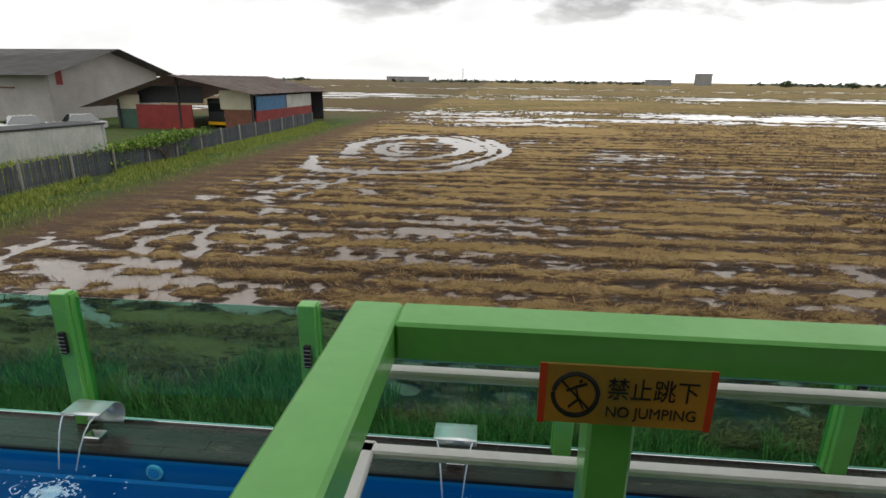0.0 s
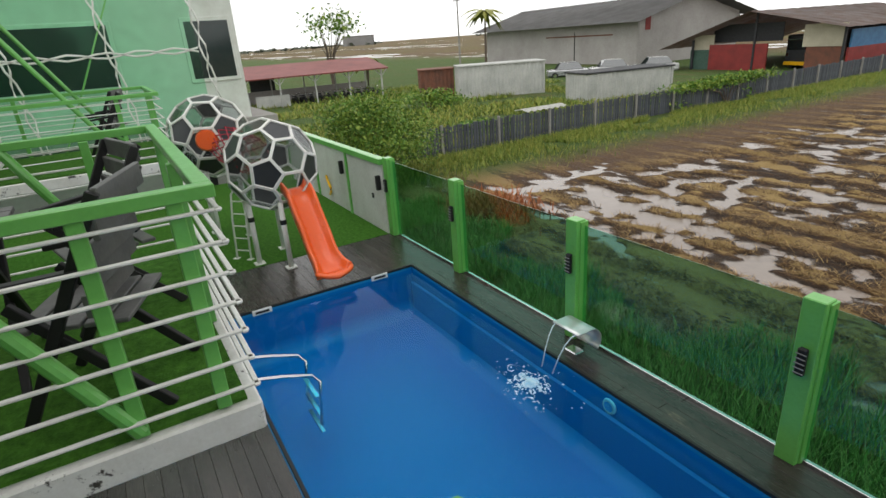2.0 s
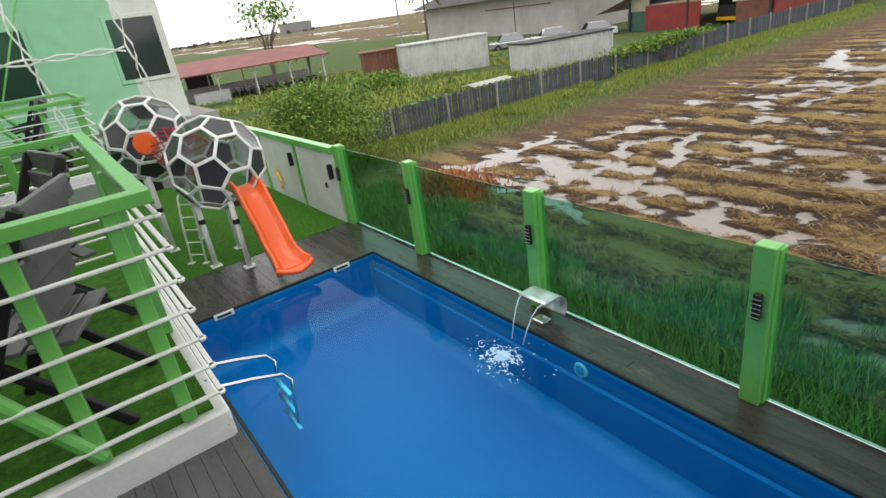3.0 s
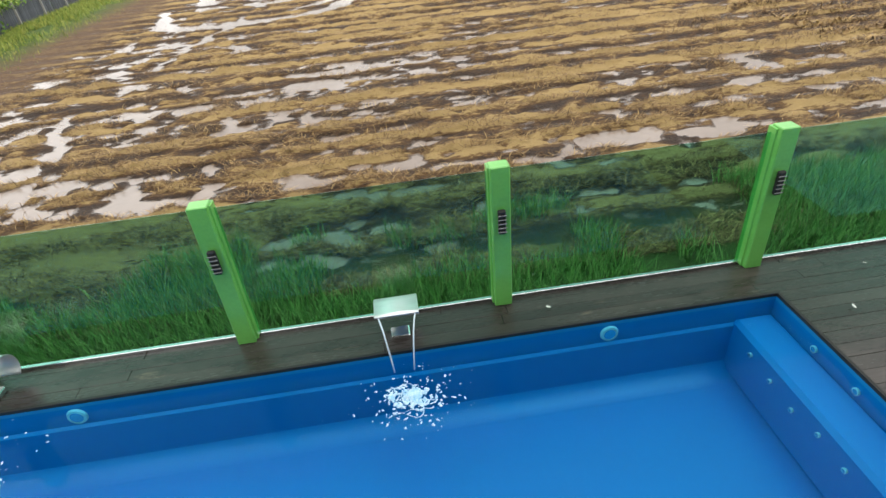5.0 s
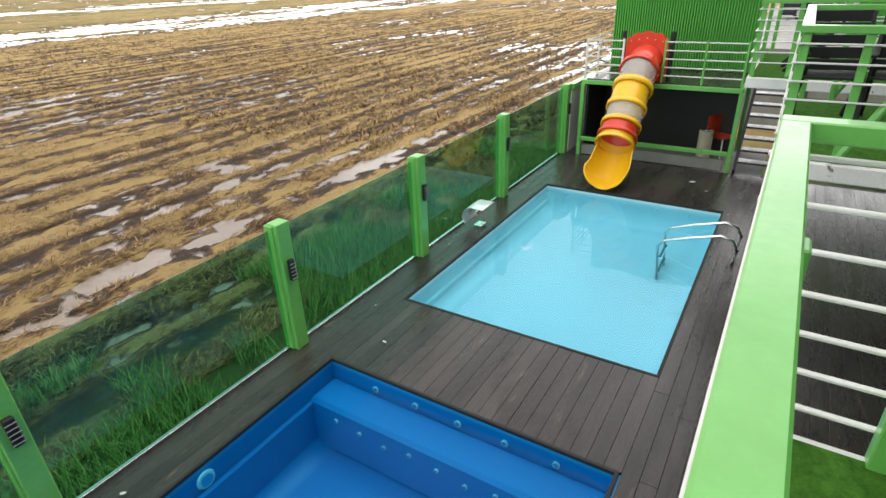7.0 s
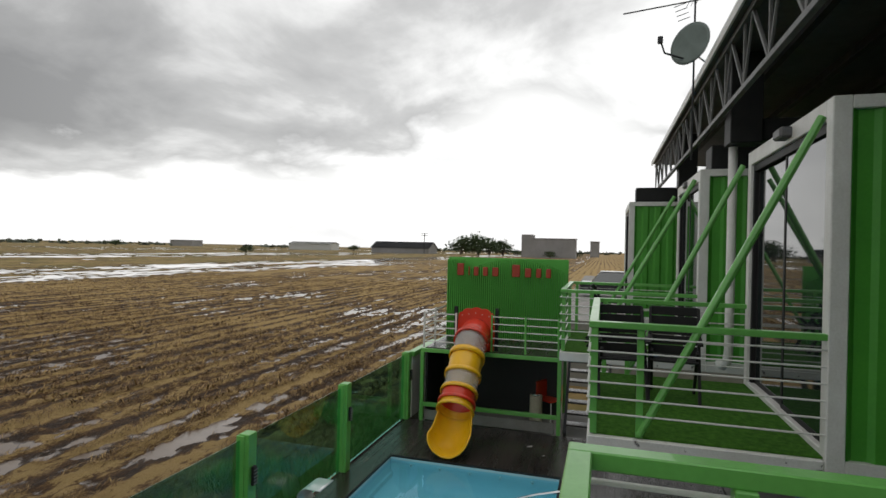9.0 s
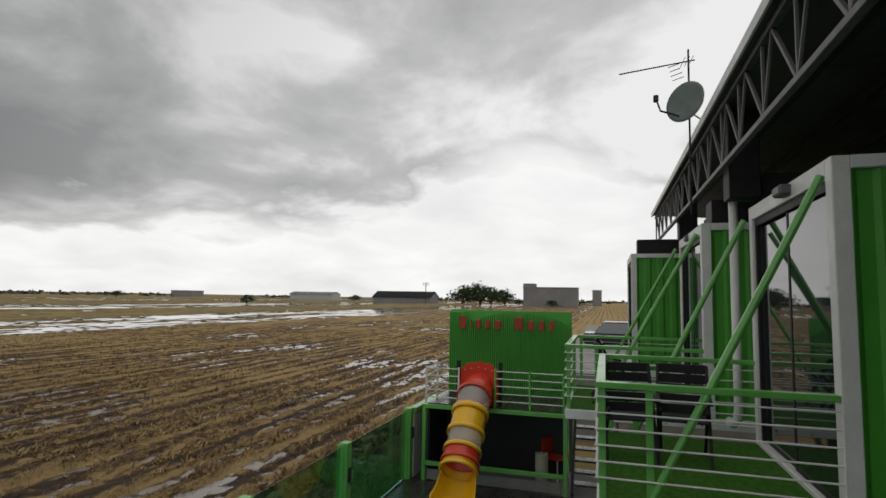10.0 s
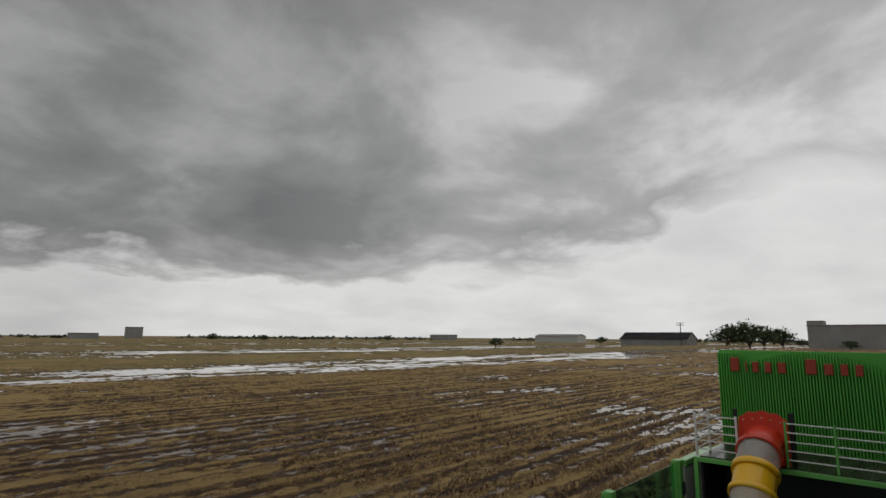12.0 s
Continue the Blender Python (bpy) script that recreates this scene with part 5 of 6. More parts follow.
def leaf_mass(name, label, category, centre, radii, count, size, mat_leaf, mat_wood, seed, trunk=0.12, kind=""):
    """A shrub or crown: stems, and many small leaves in uneven clumps."""
    t = thing(name, label, category, at=(centre[0], centre[1], GROUND), kind=kind)
    r = random.Random(seed)
    h = centre[2] - GROUND
    stem = bmesh.new()
    clumps = []
    for k in range(16):
        a, e = r.uniform(0, TAU), r.uniform(-0.3, 1.0)
        q = Vector((math.cos(a) * radii[0] * math.sqrt(max(0.05, 1 - e * e)), math.sin(a) * radii[1] * math.sqrt(max(0.05, 1 - e * e)), h + e * radii[2])) * 1.0
        q.x *= r.uniform(0.35, 0.95)
        q.y *= r.uniform(0.35, 0.95)
        clumps.append(q)
        rod([(0, 0, 0), (q.x * 0.25, q.y * 0.25, max(0.3, h * 0.6)), tuple(q)], [trunk, trunk * 0.6, trunk * 0.15], 6, stem)
    part("trunk", stem, mat_wood, t)
    n = count
    rs_ = np.random.RandomState(seed)
    pick = rs_.randint(0, len(clumps), n)
    cs = np.array([list(c) for c in clumps])[pick]
    off = rs_.normal(0, 1, (n, 3)) * np.array([radii[0] * 0.27, radii[1] * 0.27, radii[2] * 0.24])
    pos = cs + off
    pos[:, 2] = np.maximum(pos[:, 2], 0.05)
    u = rs_.normal(0, 1, (n, 3))
    u /= np.linalg.norm(u, axis=1)[:, None]
    v = np.cross(u, rs_.normal(0, 1, (n, 3)))
    v /= np.linalg.norm(v, axis=1)[:, None]
    s = rs_.uniform(0.6, 1.3, n)[:, None] * size
    verts = np.stack([pos - u * s, pos + v * s * 0.45, pos + u * s, pos - v * s * 0.45], 1).reshape(-1, 3)
    idx = np.arange(n * 4).reshape(-1, 4)
    sheet_mesh("crown", verts.tolist(), idx.tolist(), mat_leaf, t)
    return t


LEAF = blade_material("shrub_leaves", (0.05, 0.13, 0.018), (0.13, 0.24, 0.03), (0.28, 0.34, 0.06), 0.5)
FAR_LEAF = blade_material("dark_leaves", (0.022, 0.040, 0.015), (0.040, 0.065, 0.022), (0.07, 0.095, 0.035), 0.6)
BARK = surface("bark", (0.13, 0.10, 0.075), (0.08, 0.06, 0.045), rough=0.9, scale=8, bump=0.4)
leaf_mass("shrub", "large bright green leafy shrub by the slatted fence", "shrub", (-16.3, 8.0, 0.10), (2.1, 1.9, 1.25), 20000, 0.06, LEAF, BARK, 3)
for i, (x, y, s) in enumerate(((-21.5, 16.0, 0.7), (-34, 20, 1.2), (-20.0, 33.0, 0.8), (-19.6, 27.0, 0.7))):
    leaf_mass("low_bush", "low green bush in the yard grass", "bush", (x, y, GROUND + 0.5 * s), (1.6 * s, 2.0 * s, 0.5 * s), 1500, 0.13, LEAF, BARK, 30 + i, 0.04)
leaf_mass("vine", "green creeper hanging over the slatted fence", "creeper", (-18.4, 31.0, 0.0), (0.45, 4.5, 0.35), 2600, 0.10, LEAF, BARK, 41, 0.03)
heap = thing("earth_heap", "small rusty orange heap of dead reeds", "heap", at=(-11.4, 9.2, GROUND))
rr_ = np.random.RandomState(5)
hx, hy = rr_.normal(0, 0.75, 1500), rr_.normal(0, 0.5, 1500)
DEAD = blade_material("dead_reed", (0.24, 0.07, 0.02), (0.36, 0.11, 0.03), (0.30, 0.15, 0.05))
sb = scatter_blades("dead_reeds", "rusty orange dead reeds by the fence", "reeds", np.stack([hx - 11.4, hy + 9.2, np.full(1500, GROUND + 0.12), rr_.rand(1500) * 6.28], 1), (0.2, 0.55), (0.02, 0.04), 0.6, DEAD, 6)
bm = bmesh.new()
bmesh.ops.create_icosphere(bm, subdivisions=3, radius=0.9)
for v in bm.verts:
    v.co *= 1 + 0.25 * noise.noise(v.co * 3)
    v.co.z *= 0.28
part("heap_body", bm, surface("orange_earth", (0.26, 0.09, 0.03), (0.16, 0.06, 0.025), rough=0.9, bump=0.5), heap, smooth=True)


def ribbed_box(name, label, category, at, size, rz, material, roof_mat, pitch=0.3):
    """A corrugated steel box: four ribbed walls, corner posts, a flat lid with an overhang."""
    t = thing(name, label, category, at=at, rz=rz)
    w, d, h = size
    for (ax, ay), (bx, by) in (((0, 0), (w, 0)), ((w, 0), (w, d)), ((w, d), (0, d)), ((0, d), (0, 0))):
        a, b = Vector((ax, ay, 0)), Vector((bx, by, 0))
        L = (b - a).length
        dr = (b - a) / L
        out = Vector((dr.y, -dr.x, 0))
        bm = bmesh.new()
        k = max(4, int(L / pitch) * 4)
        lo, hi = [], []
        for i in range(k + 1):
            q = a + dr * L * i / k + out * (0.035 if (i % 4) in (1, 2) else 0)
            lo.append(bm.verts.new(q))
            hi.append(bm.verts.new(q + Vector((0, 0, h))))
        for i in range(k):
            bm.faces.new((lo[i], lo[i + 1], hi[i + 1], hi[i]))
        part("ribbed_wall", bm, material, t)
        part("corner_post", block((ax - 0.08, ay - 0.08, 0), (ax + 0.08, ay + 0.08, h), 0.02), material, t)
    part("lid", block((-0.15, -0.15, h), (w + 0.15, d + 0.15, h + 0.10), 0.02), roof_mat, t)
    return t


ribbed_box("storage_container", "chalky white storage container with a dark lid", "container", (-27.9, 27.6, GROUND), (2.4, 6.6, 1.9), -12, OFF_WHITE, DARK)
ribbed_box("storage_container", "weathered pale storage container beside a rusty one", "container", (-38.2, 25.2, GROUND), (2.4, 6.6, 2.5), -25, OFF_WHITE, OFF_WHITE)
ribbed_box("storage_container", "small rust-brown storage container in the grass", "container", (-41.5, 23.6, GROUND), (2.2, 2.6, 2.3), -25, RUST, RUST)


def gable_building(name, label, at, rz, w, l, eave, ridge, over, wall_mat, roof_mat, opening=None):
    """A barn: ridge along local x (length l), gables at both ends, an overhanging two-slope roof."""
    t = thing(name, label, "building", at=at, rz=rz)
    for y in (0, w):
        part("side_wall", block((0, y - 0.1, 0), (l, y + 0.1, eave)), wall_mat, t)
    for x in (0, l):
        bm = bmesh.new()
        pts = [(0, 0), (w, 0), (w, eave), (w / 2, ridge), (0, eave)]
        a = [bm.verts.new((x - 0.1, p[0], p[1])) for p in pts]
        b = [bm.verts.new((x + 0.1, p[0], p[1])) for p in pts]
        bm.faces.new(a)
        bm.faces.new(b[::-1])
        for i in range(5):
            bm.faces.new((a[i], b[i], b[(i + 1) % 5], a[(i + 1) % 5]))
        bmesh.ops.recalc_face_normals(bm, faces=bm.faces[:])
        part("gable_wall", bm, wall_mat, t)
    slope = (ridge - eave) / (w / 2)
    for sgn, y0 in ((1, 0), (-1, w)):
        bm = bmesh.new()
        yo = y0 - sgn * over
        zo = eave - slope * over + 0.12
        q = [(-over, yo, zo), (l + over, yo, zo), (l + over, w / 2, ridge + 0.12), (-over, w / 2, ridge + 0.12)]
        bm.faces.new([bm.verts.new(p) for p in q])
        bmesh.ops.solidify(bm, geom=bm.faces[:], thickness=0.15)
        part("roof_slope", bm, roof_mat, t)
    return t


barn = gable_building("barn", "large pale grey storage barn with a dark sheet roof", (-78.0, 57.0, GROUND), -4, 17.0, 33.0, 5.3, 7.7, 2.0, GREY_WALL, ROOF_SHEET)
part("wall_beam", block((16, -0.2, 3.5), (29, -0.11, 3.65)), RUST, barn)
part("door_line", block((22, -0.16, 0.2), (22.1, -0.11, 4.1)), DARK, barn)
part("red_stripe", block((33.11, 0.9, 3.9), (33.16, 1.7, 5.6)), FADED_RED, barn)

shed = thing("open_shed", "low open shed with a rusty zinc roof and red boards", "shed", at=(-33.5, 50.0, GROUND), rz=-3)
prof = [(-4.2, 2.0), (5.2, 5.0), (13.2, 3.4)]
for a, b in zip(prof, prof[1:]):
    bm = bmesh.new()
    n = 24
    g0 = [bm.verts.new((a[0], -1.2 + 20.0 * i / n, a[1] + 0.04 * (i % 2))) for i in range(n + 1)]
    g1 = [bm.verts.new((b[0], -1.2 + 20.0 * i / n, b[1] + 0.04 * (i % 2))) for i in range(n + 1)]
    for i in range(n):
        bm.faces.new((g0[i], g0[i + 1], g1[i + 1], g1[i]))
    bmesh.ops.solidify(bm, geom=bm.faces[:], thickness=0.06)
    part("roof_slope", bm, SHED_ROOF, shed)
for x, y, h in ((-1, 0, 2.8), (5.2, 0, 4.9), (12.4, 0, 3.5), (12.4, 9, 3.5), (12.4, 18, 3.5), (5.2, 18, 4.9)):
    part("shed_post", block((x - 0.08, y - 0.08, 0), (x + 0.08, y + 0.08, h)), DARK, shed)
part("red_board", block((0.8, 0.0, 0), (6.4, 0.15, 2.35)), FADED_RED, shed)
part("upper_board", block((0.4, 1.0, 2.5), (7.0, 1.1, 4.0)), DARK, shed)
part("cream_panel", block((-1.2, 0.4, 1.9), (0.9, 0.5, 3.2)), CREAM, shed)
part("green_board", block((-1.4, 0.2, 0), (0.7, 0.3, 1.9)), surface("dull_green_board", (0.06, 0.12, 0.09), rough=0.8), shed)
part("rust_board", block((9.3, 0.6, 0), (12.2, 0.7, 2.0)), RUST, shed)
part("cream_panel", block((9.0, 0.5, 2.0), (12.2, 0.6, 3.7)), CREAM, shed)
part("red_side_board", block((12.4, 0.5, 0), (12.55, 14, 1.9)), FADED_RED, shed)
part("tarpaulin", block((12.42, 0.7, 1.9), (12.54, 7, 3.2)), TARP, shed)
part("white_panel", block((12.42, 7.3, 1.9), (12.54, 14, 3.2)), OFF_WHITE, shed)
part("back_board", block((-1, 17.9, 0), (12.4, 18.05, 3.3)), DARK, shed)

TYRE = surface("tyre_rubber", (0.02, 0.02, 0.02), rough=0.85)


def vehicle(name, label, category, at, rz, size, paint, cab=None):
    """A car: lower body, tapered cabin with windows, four wheels, lights. A truck when cab is given."""
    l, w, h = size
    t = thing(name, label, category, at=at, rz=rz)
    gr = 0.22 if cab is None else 0.55
    if cab is None:
        body = block((0, -w / 2, gr), (l, w / 2, h * 0.58), 0.12)
        part("body", body, paint, t, smooth=False)
        bm = block((l * 0.20, -w / 2 + 0.06, h * 0.56), (l * 0.86, w / 2 - 0.06, h), 0.03)
        for v in bm.verts:
            if v.co.z > h * 0.8:
                v.co.x = l * 0.53 + (v.co.x - l * 0.53) * 0.66
                v.co.y *= 0.82
        part("cabin", bm, WINDOW, t, "dark car windows")
        part("roof", block((l * 0.33, -w / 2 + 0.2, h - 0.02), (l * 0.73, w / 2 - 0.2, h + 0.03), 0.02), paint, t)
    else:
        part("cab", block((0, -w / 2, gr), (cab, w / 2, h), 0.1), paint, t)
        part("windscreen", block((-0.02, -w / 2 + 0.15, h * 0.58), (0.02, w / 2 - 0.15, h * 0.88), 0.01), WINDOW, t)
        part("cargo_box", block((cab + 0.1, -w / 2, gr + 0.3), (l, w / 2, h * 1.05), 0.05), DARK, t)
        part("bumper", block((-0.1, -w / 2, gr - 0.1), (0.05, w / 2, gr + 0.2), 0.03), YELLOW, t)
    rw = 0.32 if cab is None else 0.45
    for x in (l * 0.18, l * 0.80):
        for y in (-w / 2 + 0.08, w / 2 - 0.08):
            bm = bmesh.new()
            bmesh.ops.create_cone(bm, cap_ends=True, segments=18, radius1=rw, radius2=rw, depth=0.2, matrix=pose(x, y, rw, 90, 0, 0))
            wh = part("wheel", bm, TYRE, t)
            bm = bmesh.new()
            bmesh.ops.create_cone(bm, cap_ends=True, segments=12, radius1=rw * 0.6, radius2=rw * 0.55, depth=0.22, matrix=pose(x, y, rw, 90, 0, 0))
            part("rim", bm, STEEL, wh)
    for y in (-w / 2 + 0.25, w / 2 - 0.25):
        part("headlight", block((-0.015, y - 0.14, h * 0.40), (0.04, y + 0.14, h * 0.50), 0.02), STEEL, t)
    return t


SILVER = surface("silver_car_paint", (0.42, 0.43, 0.45), rough=0.25, metal=0.6, coat=0.6, bump=0)
WHITE_CAR = surface("white_car_paint", (0.72, 0.72, 0.72), rough=0.25, coat=0.6, bump=0)
vehicle("truck", "dark lorry parked inside the open shed", "truck", (-25.6, 51.5, GROUND), 75, (6.5, 2.3, 2.9), DARK, 1.8)
for x, y, p, lb in ((-43.5, 39.5, SILVER, "silver hatchback parked beside the barn"), (-41.0, 43.0, WHITE_CAR, "white car parked beside the barn"), (-38.0, 46.0, WHITE_CAR, "white saloon car parked beside the barn")):
    vehicle("car", lb, "car", (x, y, GROUND), 55, (4.1, 1.7, 1.5), p)
ramp_ = part("pavement", block((22.0, -7.0, GROUND - 0.2), (62.0, 2.3, 1.24)), CONCRETE)
tagged(ramp_, "raised concrete parking strip behind the rooms", "pavement", kind="structure")

bike_shed = thing("bike_shed", "long low open shed with a dull red roof", "shed", at=(-50.0, 7.5, GROUND), rz=-6)
part("roof_slope", block((-2.6, -1.0, 0), (3.0, 15.6, 0.10)), RED_ROOF, bike_shed, m=pose(0, 0, 2.95, 0, 9, 0))
for k in range(6):
    part("shed_post", block((2.4, k * 3.0, 0), (2.52, k * 3.0 + 0.12, 2.6)), OFF_WHITE, bike_shed)
    part("shed_post", block((-2.4, k * 3.0, 0), (-2.28, k * 3.0 + 0.12, 3.2)), OFF_WHITE, bike_shed)
    for sgn in (-1, 1):
        part("knee_brace", bar((2.46, k * 3.0 + 0.06, 1.9), (2.46, k * 3.0 + 0.06 + sgn * 0.6, 2.5), 0.07), OFF_WHITE, bike_shed)
part("back_wall", block((-2.5, -1, 0), (-2.42, 15.2, 1.25)), GREY_WALL, bike_shed)
part("tool_board", block((-2.4, 4.2, 1.26), (-2.33, 6.4, 2.6)), DARK, bike_shed)
for a, b in ((0.5, 3.5), (4.0, 6.8)):
    part("white_board", block((2.0, a, 0), (2.1, b, 1.1)), OFF_WHITE, bike_shed)
for k in range(12):
    t = thing("motorbike", "dark parked motorbike under the shed roof", "motorbike", "motorbikes in the shed", at=(-48.8 + 0.10 * k, 14.2 + k * 0.72, GROUND), rz=-6 + 5 * (k % 3))
    for x in (-0.6, 0.6):
        bm = bmesh.new()
        bmesh.ops.create_cone(bm, cap_ends=True, segments=14, radius1=0.3, radius2=0.3, depth=0.1, matrix=pose(x, 0, 0.3, 90, 0, 0))
        part("wheel", bm, TYRE, t)
    part("frame", bar((-0.5, 0, 0.45), (0.45, 0, 0.6), 0.2, 0.25, bevel=0.05), DARK, t)
    part("seat", block((-0.6, -0.14, 0.7), (0.15, 0.14, 0.82), 0.05), BLACK, t)
    part("handlebar", rod([(0.4, -0.3, 1.0), (0.5, 0, 0.95), (0.4, 0.3, 1.0)], 0.02, 6), STEEL, t)
low_wall = part("yard_wall", block((-14.6, 6.2, GROUND), (-14.4, 6.6, 0.1)), CONCRETE)
tagged(low_wall, "short grey concrete yard wall", "wall", kind="structure")

# ---- trees, palm, pole ----
leaf_mass("tree", "tall sparse broad-leaved tree behind the shed", "tree", (-62, 23.5, 5.0), (3.2, 3.2, 1.9), 520, 0.26, LEAF, BARK, 60, 0.10)


PALM_LEAF = blade_material("palm_fronds", (0.16, 0.17, 0.03), (0.24, 0.24, 0.05), (0.34, 0.30, 0.08), 0.5)


def palm(at, h, seed, label):
    t = thing("palm_tree", label, "palm tree", at=at)
    r = random.Random(seed)
    part("trunk", rod([(0, 0, 0), (0.1, 0, h * 0.5), (0.05, 0.1, h)], [0.2, 0.15, 0.12], 8), BARK, t)
    for k in range(18):
        a = TAU * k / 18 + r.uniform(-0.2, 0.2)
        up = r.uniform(-0.2, 1.0)
        L = r.uniform(2.2, 3.0) * (h / 8 + 0.3)
        bm = bmesh.new()
        prev = None
        for i in range(9):
            u = i / 8
            c = Vector((math.cos(a) * L * u, math.sin(a) * L * u, h + L * (0.55 * up * u - 0.75 * u * u)))
            wd = 0.30 * math.sin(math.pi * min(1, u * 0.9 + 0.1)) * (1 + 0.35 * (i % 2))
            s = Vector((-math.sin(a), math.cos(a), 0)) * wd
            row = (bm.verts.new(c - s - Vector((0, 0, wd * 0.5))), bm.verts.new(c), bm.verts.new(c + s - Vector((0, 0, wd * 0.5))))
            if prev:
                bm.faces.new((prev[0], prev[1], row[1], row[0]))
                bm.faces.new((prev[1], prev[2], row[2], row[1]))
            prev = row
        part("frond", bm, PALM_LEAF, t)
    return t


palm((-66, 48.0, GROUND), 7.6, 1, "tall coconut palm beside the barn")
palm((-52, 23.5, GROUND), 3.2, 2, "short yellow-green palm by the shed")
pole = thing("power_pole", "slim grey power pole", "pole", at=(-58, 38.5, GROUND))
part("shaft", rod([(0, 0, 0), (0, 0, 9.0)], [0.13, 0.08], 8), CONCRETE, pole)
part("cross_arm", bar((-0.8, 0, 8.6), (0.8, 0, 8.6), 0.1), DARK, pole)

# ---- white house with the green screen ----
house = thing("house", "white two-storey house with dark windows beside a green screen", "house", at=(-16.5, -6.4, GROUND))
hw = 9.6
part("wall", block((-6, 0, 2.9), (0, hw + 0.9, 7.9)), WHITE, house)
part("ground_wall", block((-6, 0, 0), (-0.4, hw + 0.5, 2.9)), GREY_WALL, house)
part("floor_band", block((-6, -0.2, 2.75), (0.25, hw + 1.6, 2.95)), GREY_WALL, house)
part("roof", block((-6.6, -0.6, 7.9), (0.9, hw + 1.6, 8.15)), DARK, house)
for y0, y1 in ((9.05, 10.40), (3.6, 7.4)):
    w_ = part("window", block((-0.02, y0, 4.05), (0.05, y1, 5.75), 0.01), WHITE, house)
    part("pane", block((0.035, y0 + 0.1, 4.15), (0.056, y1 - 0.1, 5.65)), HOUSE_GLASS, w_)
part("doorway", block((-0.39, 8.0, 0.1), (-0.36, 9.2, 2.3)), BLACK, house, "dark doorway")

SCREEN = sheet_glass("green_screen_net", (0.70, 0.92, 0.79), 0.4)
screen = thing("green_screen", "see-through green net hung on white ropes", "net screen", at=(-13.2, -7.6, 0.4))
pn = part("net_panel", block((0, 0, 1.0), (0.006, 10.1, 6.5)), SCREEN, screen)
pn.visible_shadow = False
for k in range(6):
    y = 0.6 + k * 1.85
    part("rope", rod([(0.05 + 0.03 * math.sin(i * 1.9), y + 0.07 * math.sin(i * 1.3) + 0.09 * i * 0.3, 6.4 - i * 0.24) for i in range(24)], 0.022, 5), WHITE, screen)
    part("rope", rod([(0.05 + 0.03 * math.cos(i * 1.9), y - 0.07 * math.sin(i * 1.3) + 0.09 * i * 0.3, 6.4 - i * 0.24) for i in range(24)], 0.022, 5), WHITE, screen)
for z in (3.2,):
    for s in (1, -1):
        part("rope", rod([(0.06, 10.1 * i / 40, z + 0.06 * s * math.sin(i * 1.2)) for i in range(41)], 0.022, 5), WHITE, screen)
for k in range(3):
    part("brace_wire", rod([(0.03, 1 + 3 * k, 1.2), (0.03, 3.5 + 3 * k, 6.2)], 0.018, 5), GREEN, screen)

plant = thing("potted_palm", "hanging leafy pot plant before the house", "plant", at=(-12.4, -2.2, 2.6))
for k in range(22):
    a = TAU * k / 22 + 0.3 * (k % 3)
    L = 0.55 + 0.3 * ((k * 7) % 5) / 5
    part("frond", rod([(0, 0, 0), (math.cos(a) * L * 0.5, math.sin(a) * L * 0.5, 0.35), (math.cos(a) * L, math.sin(a) * L, -0.15)], [0.03, 0.04, 0.006], 4), FAR_LEAF, plant)
part("pot", rod([(0, 0, -0.3), (0, 0, 0)], [0.14, 0.2], 12), BLACK, plant)

CAR_BLACK = surface("black_car_paint", (0.015, 0.016, 0.02), (0.02, 0.02, 0.024), rough=0.15, bump=0.0, coat=0.6)
vehicle("car", "black saloon car parked on the raised strip behind the rooms", "car", (34.0, -2.7, 1.24), 90, (4.4, 1.75, 1.45), CAR_BLACK)


# ---- roof fittings: dish, aerial, pipes, flood lamps ----
dish = thing("satellite_dish", "grey-green satellite dish on a mast at the truss", "satellite dish", at=(9.6, -0.78, 5.7))
part("mast", rod([(0, 0, -0.5), (-0.05, 0.0, 1.98)], 0.014, 8), DARK, dish)
bm = bmesh.new()
rings = []
for i in range(7):
    r = 0.31 * i / 6
    rings.append([bm.verts.new((0.30 * r * r, r * math.cos(TAU * k / 28), r * math.sin(TAU * k / 28))) for k in range(28)])
for a, b in zip(rings[1:], rings[2:]):
    for k in range(28):
        bm.faces.new((a[k], a[(k + 1) % 28], b[(k + 1) % 28], b[k]))
bm.faces.new(rings[1][::-1])
for v in rings[0]:
    bm.verts.remove(v)
bmesh.ops.recalc_face_normals(bm, faces=bm.faces[:])
bmesh.ops.solidify(bm, geom=bm.faces[:], thickness=0.015)
DISH = surface("dish_grey_green", (0.16, 0.20, 0.18), (0.11, 0.14, 0.125), rough=0.5, bump=0.05)
part("reflector", bm, DISH, dish, smooth=True, m=pose(-0.10, 0.05, 1.15, 0, -8, 138))
part("feed_arm", rod([(-0.05, 0.1, 0.95), (-0.25, 0.42, 1.0), (-0.30, 0.48, 1.16)], 0.014, 6), DARK, dish)
part("feed_horn", block((-0.34, 0.45, 1.12), (-0.27, 0.52, 1.22), 0.012), DARK, dish)
part("stay", rod([(0.0, 0, 1.05), (0.02, -0.30, 0.80)], 0.014, 6), STEEL, dish)
aerial = thing("aerial", "thin television aerial on the mast", "aerial", at=(9.55, -0.78, 7.55))
part("boom", rod([(0.1, -0.1, 0.0), (-0.5, 1.0, -0.36)], 0.010, 6), DARK, aerial)
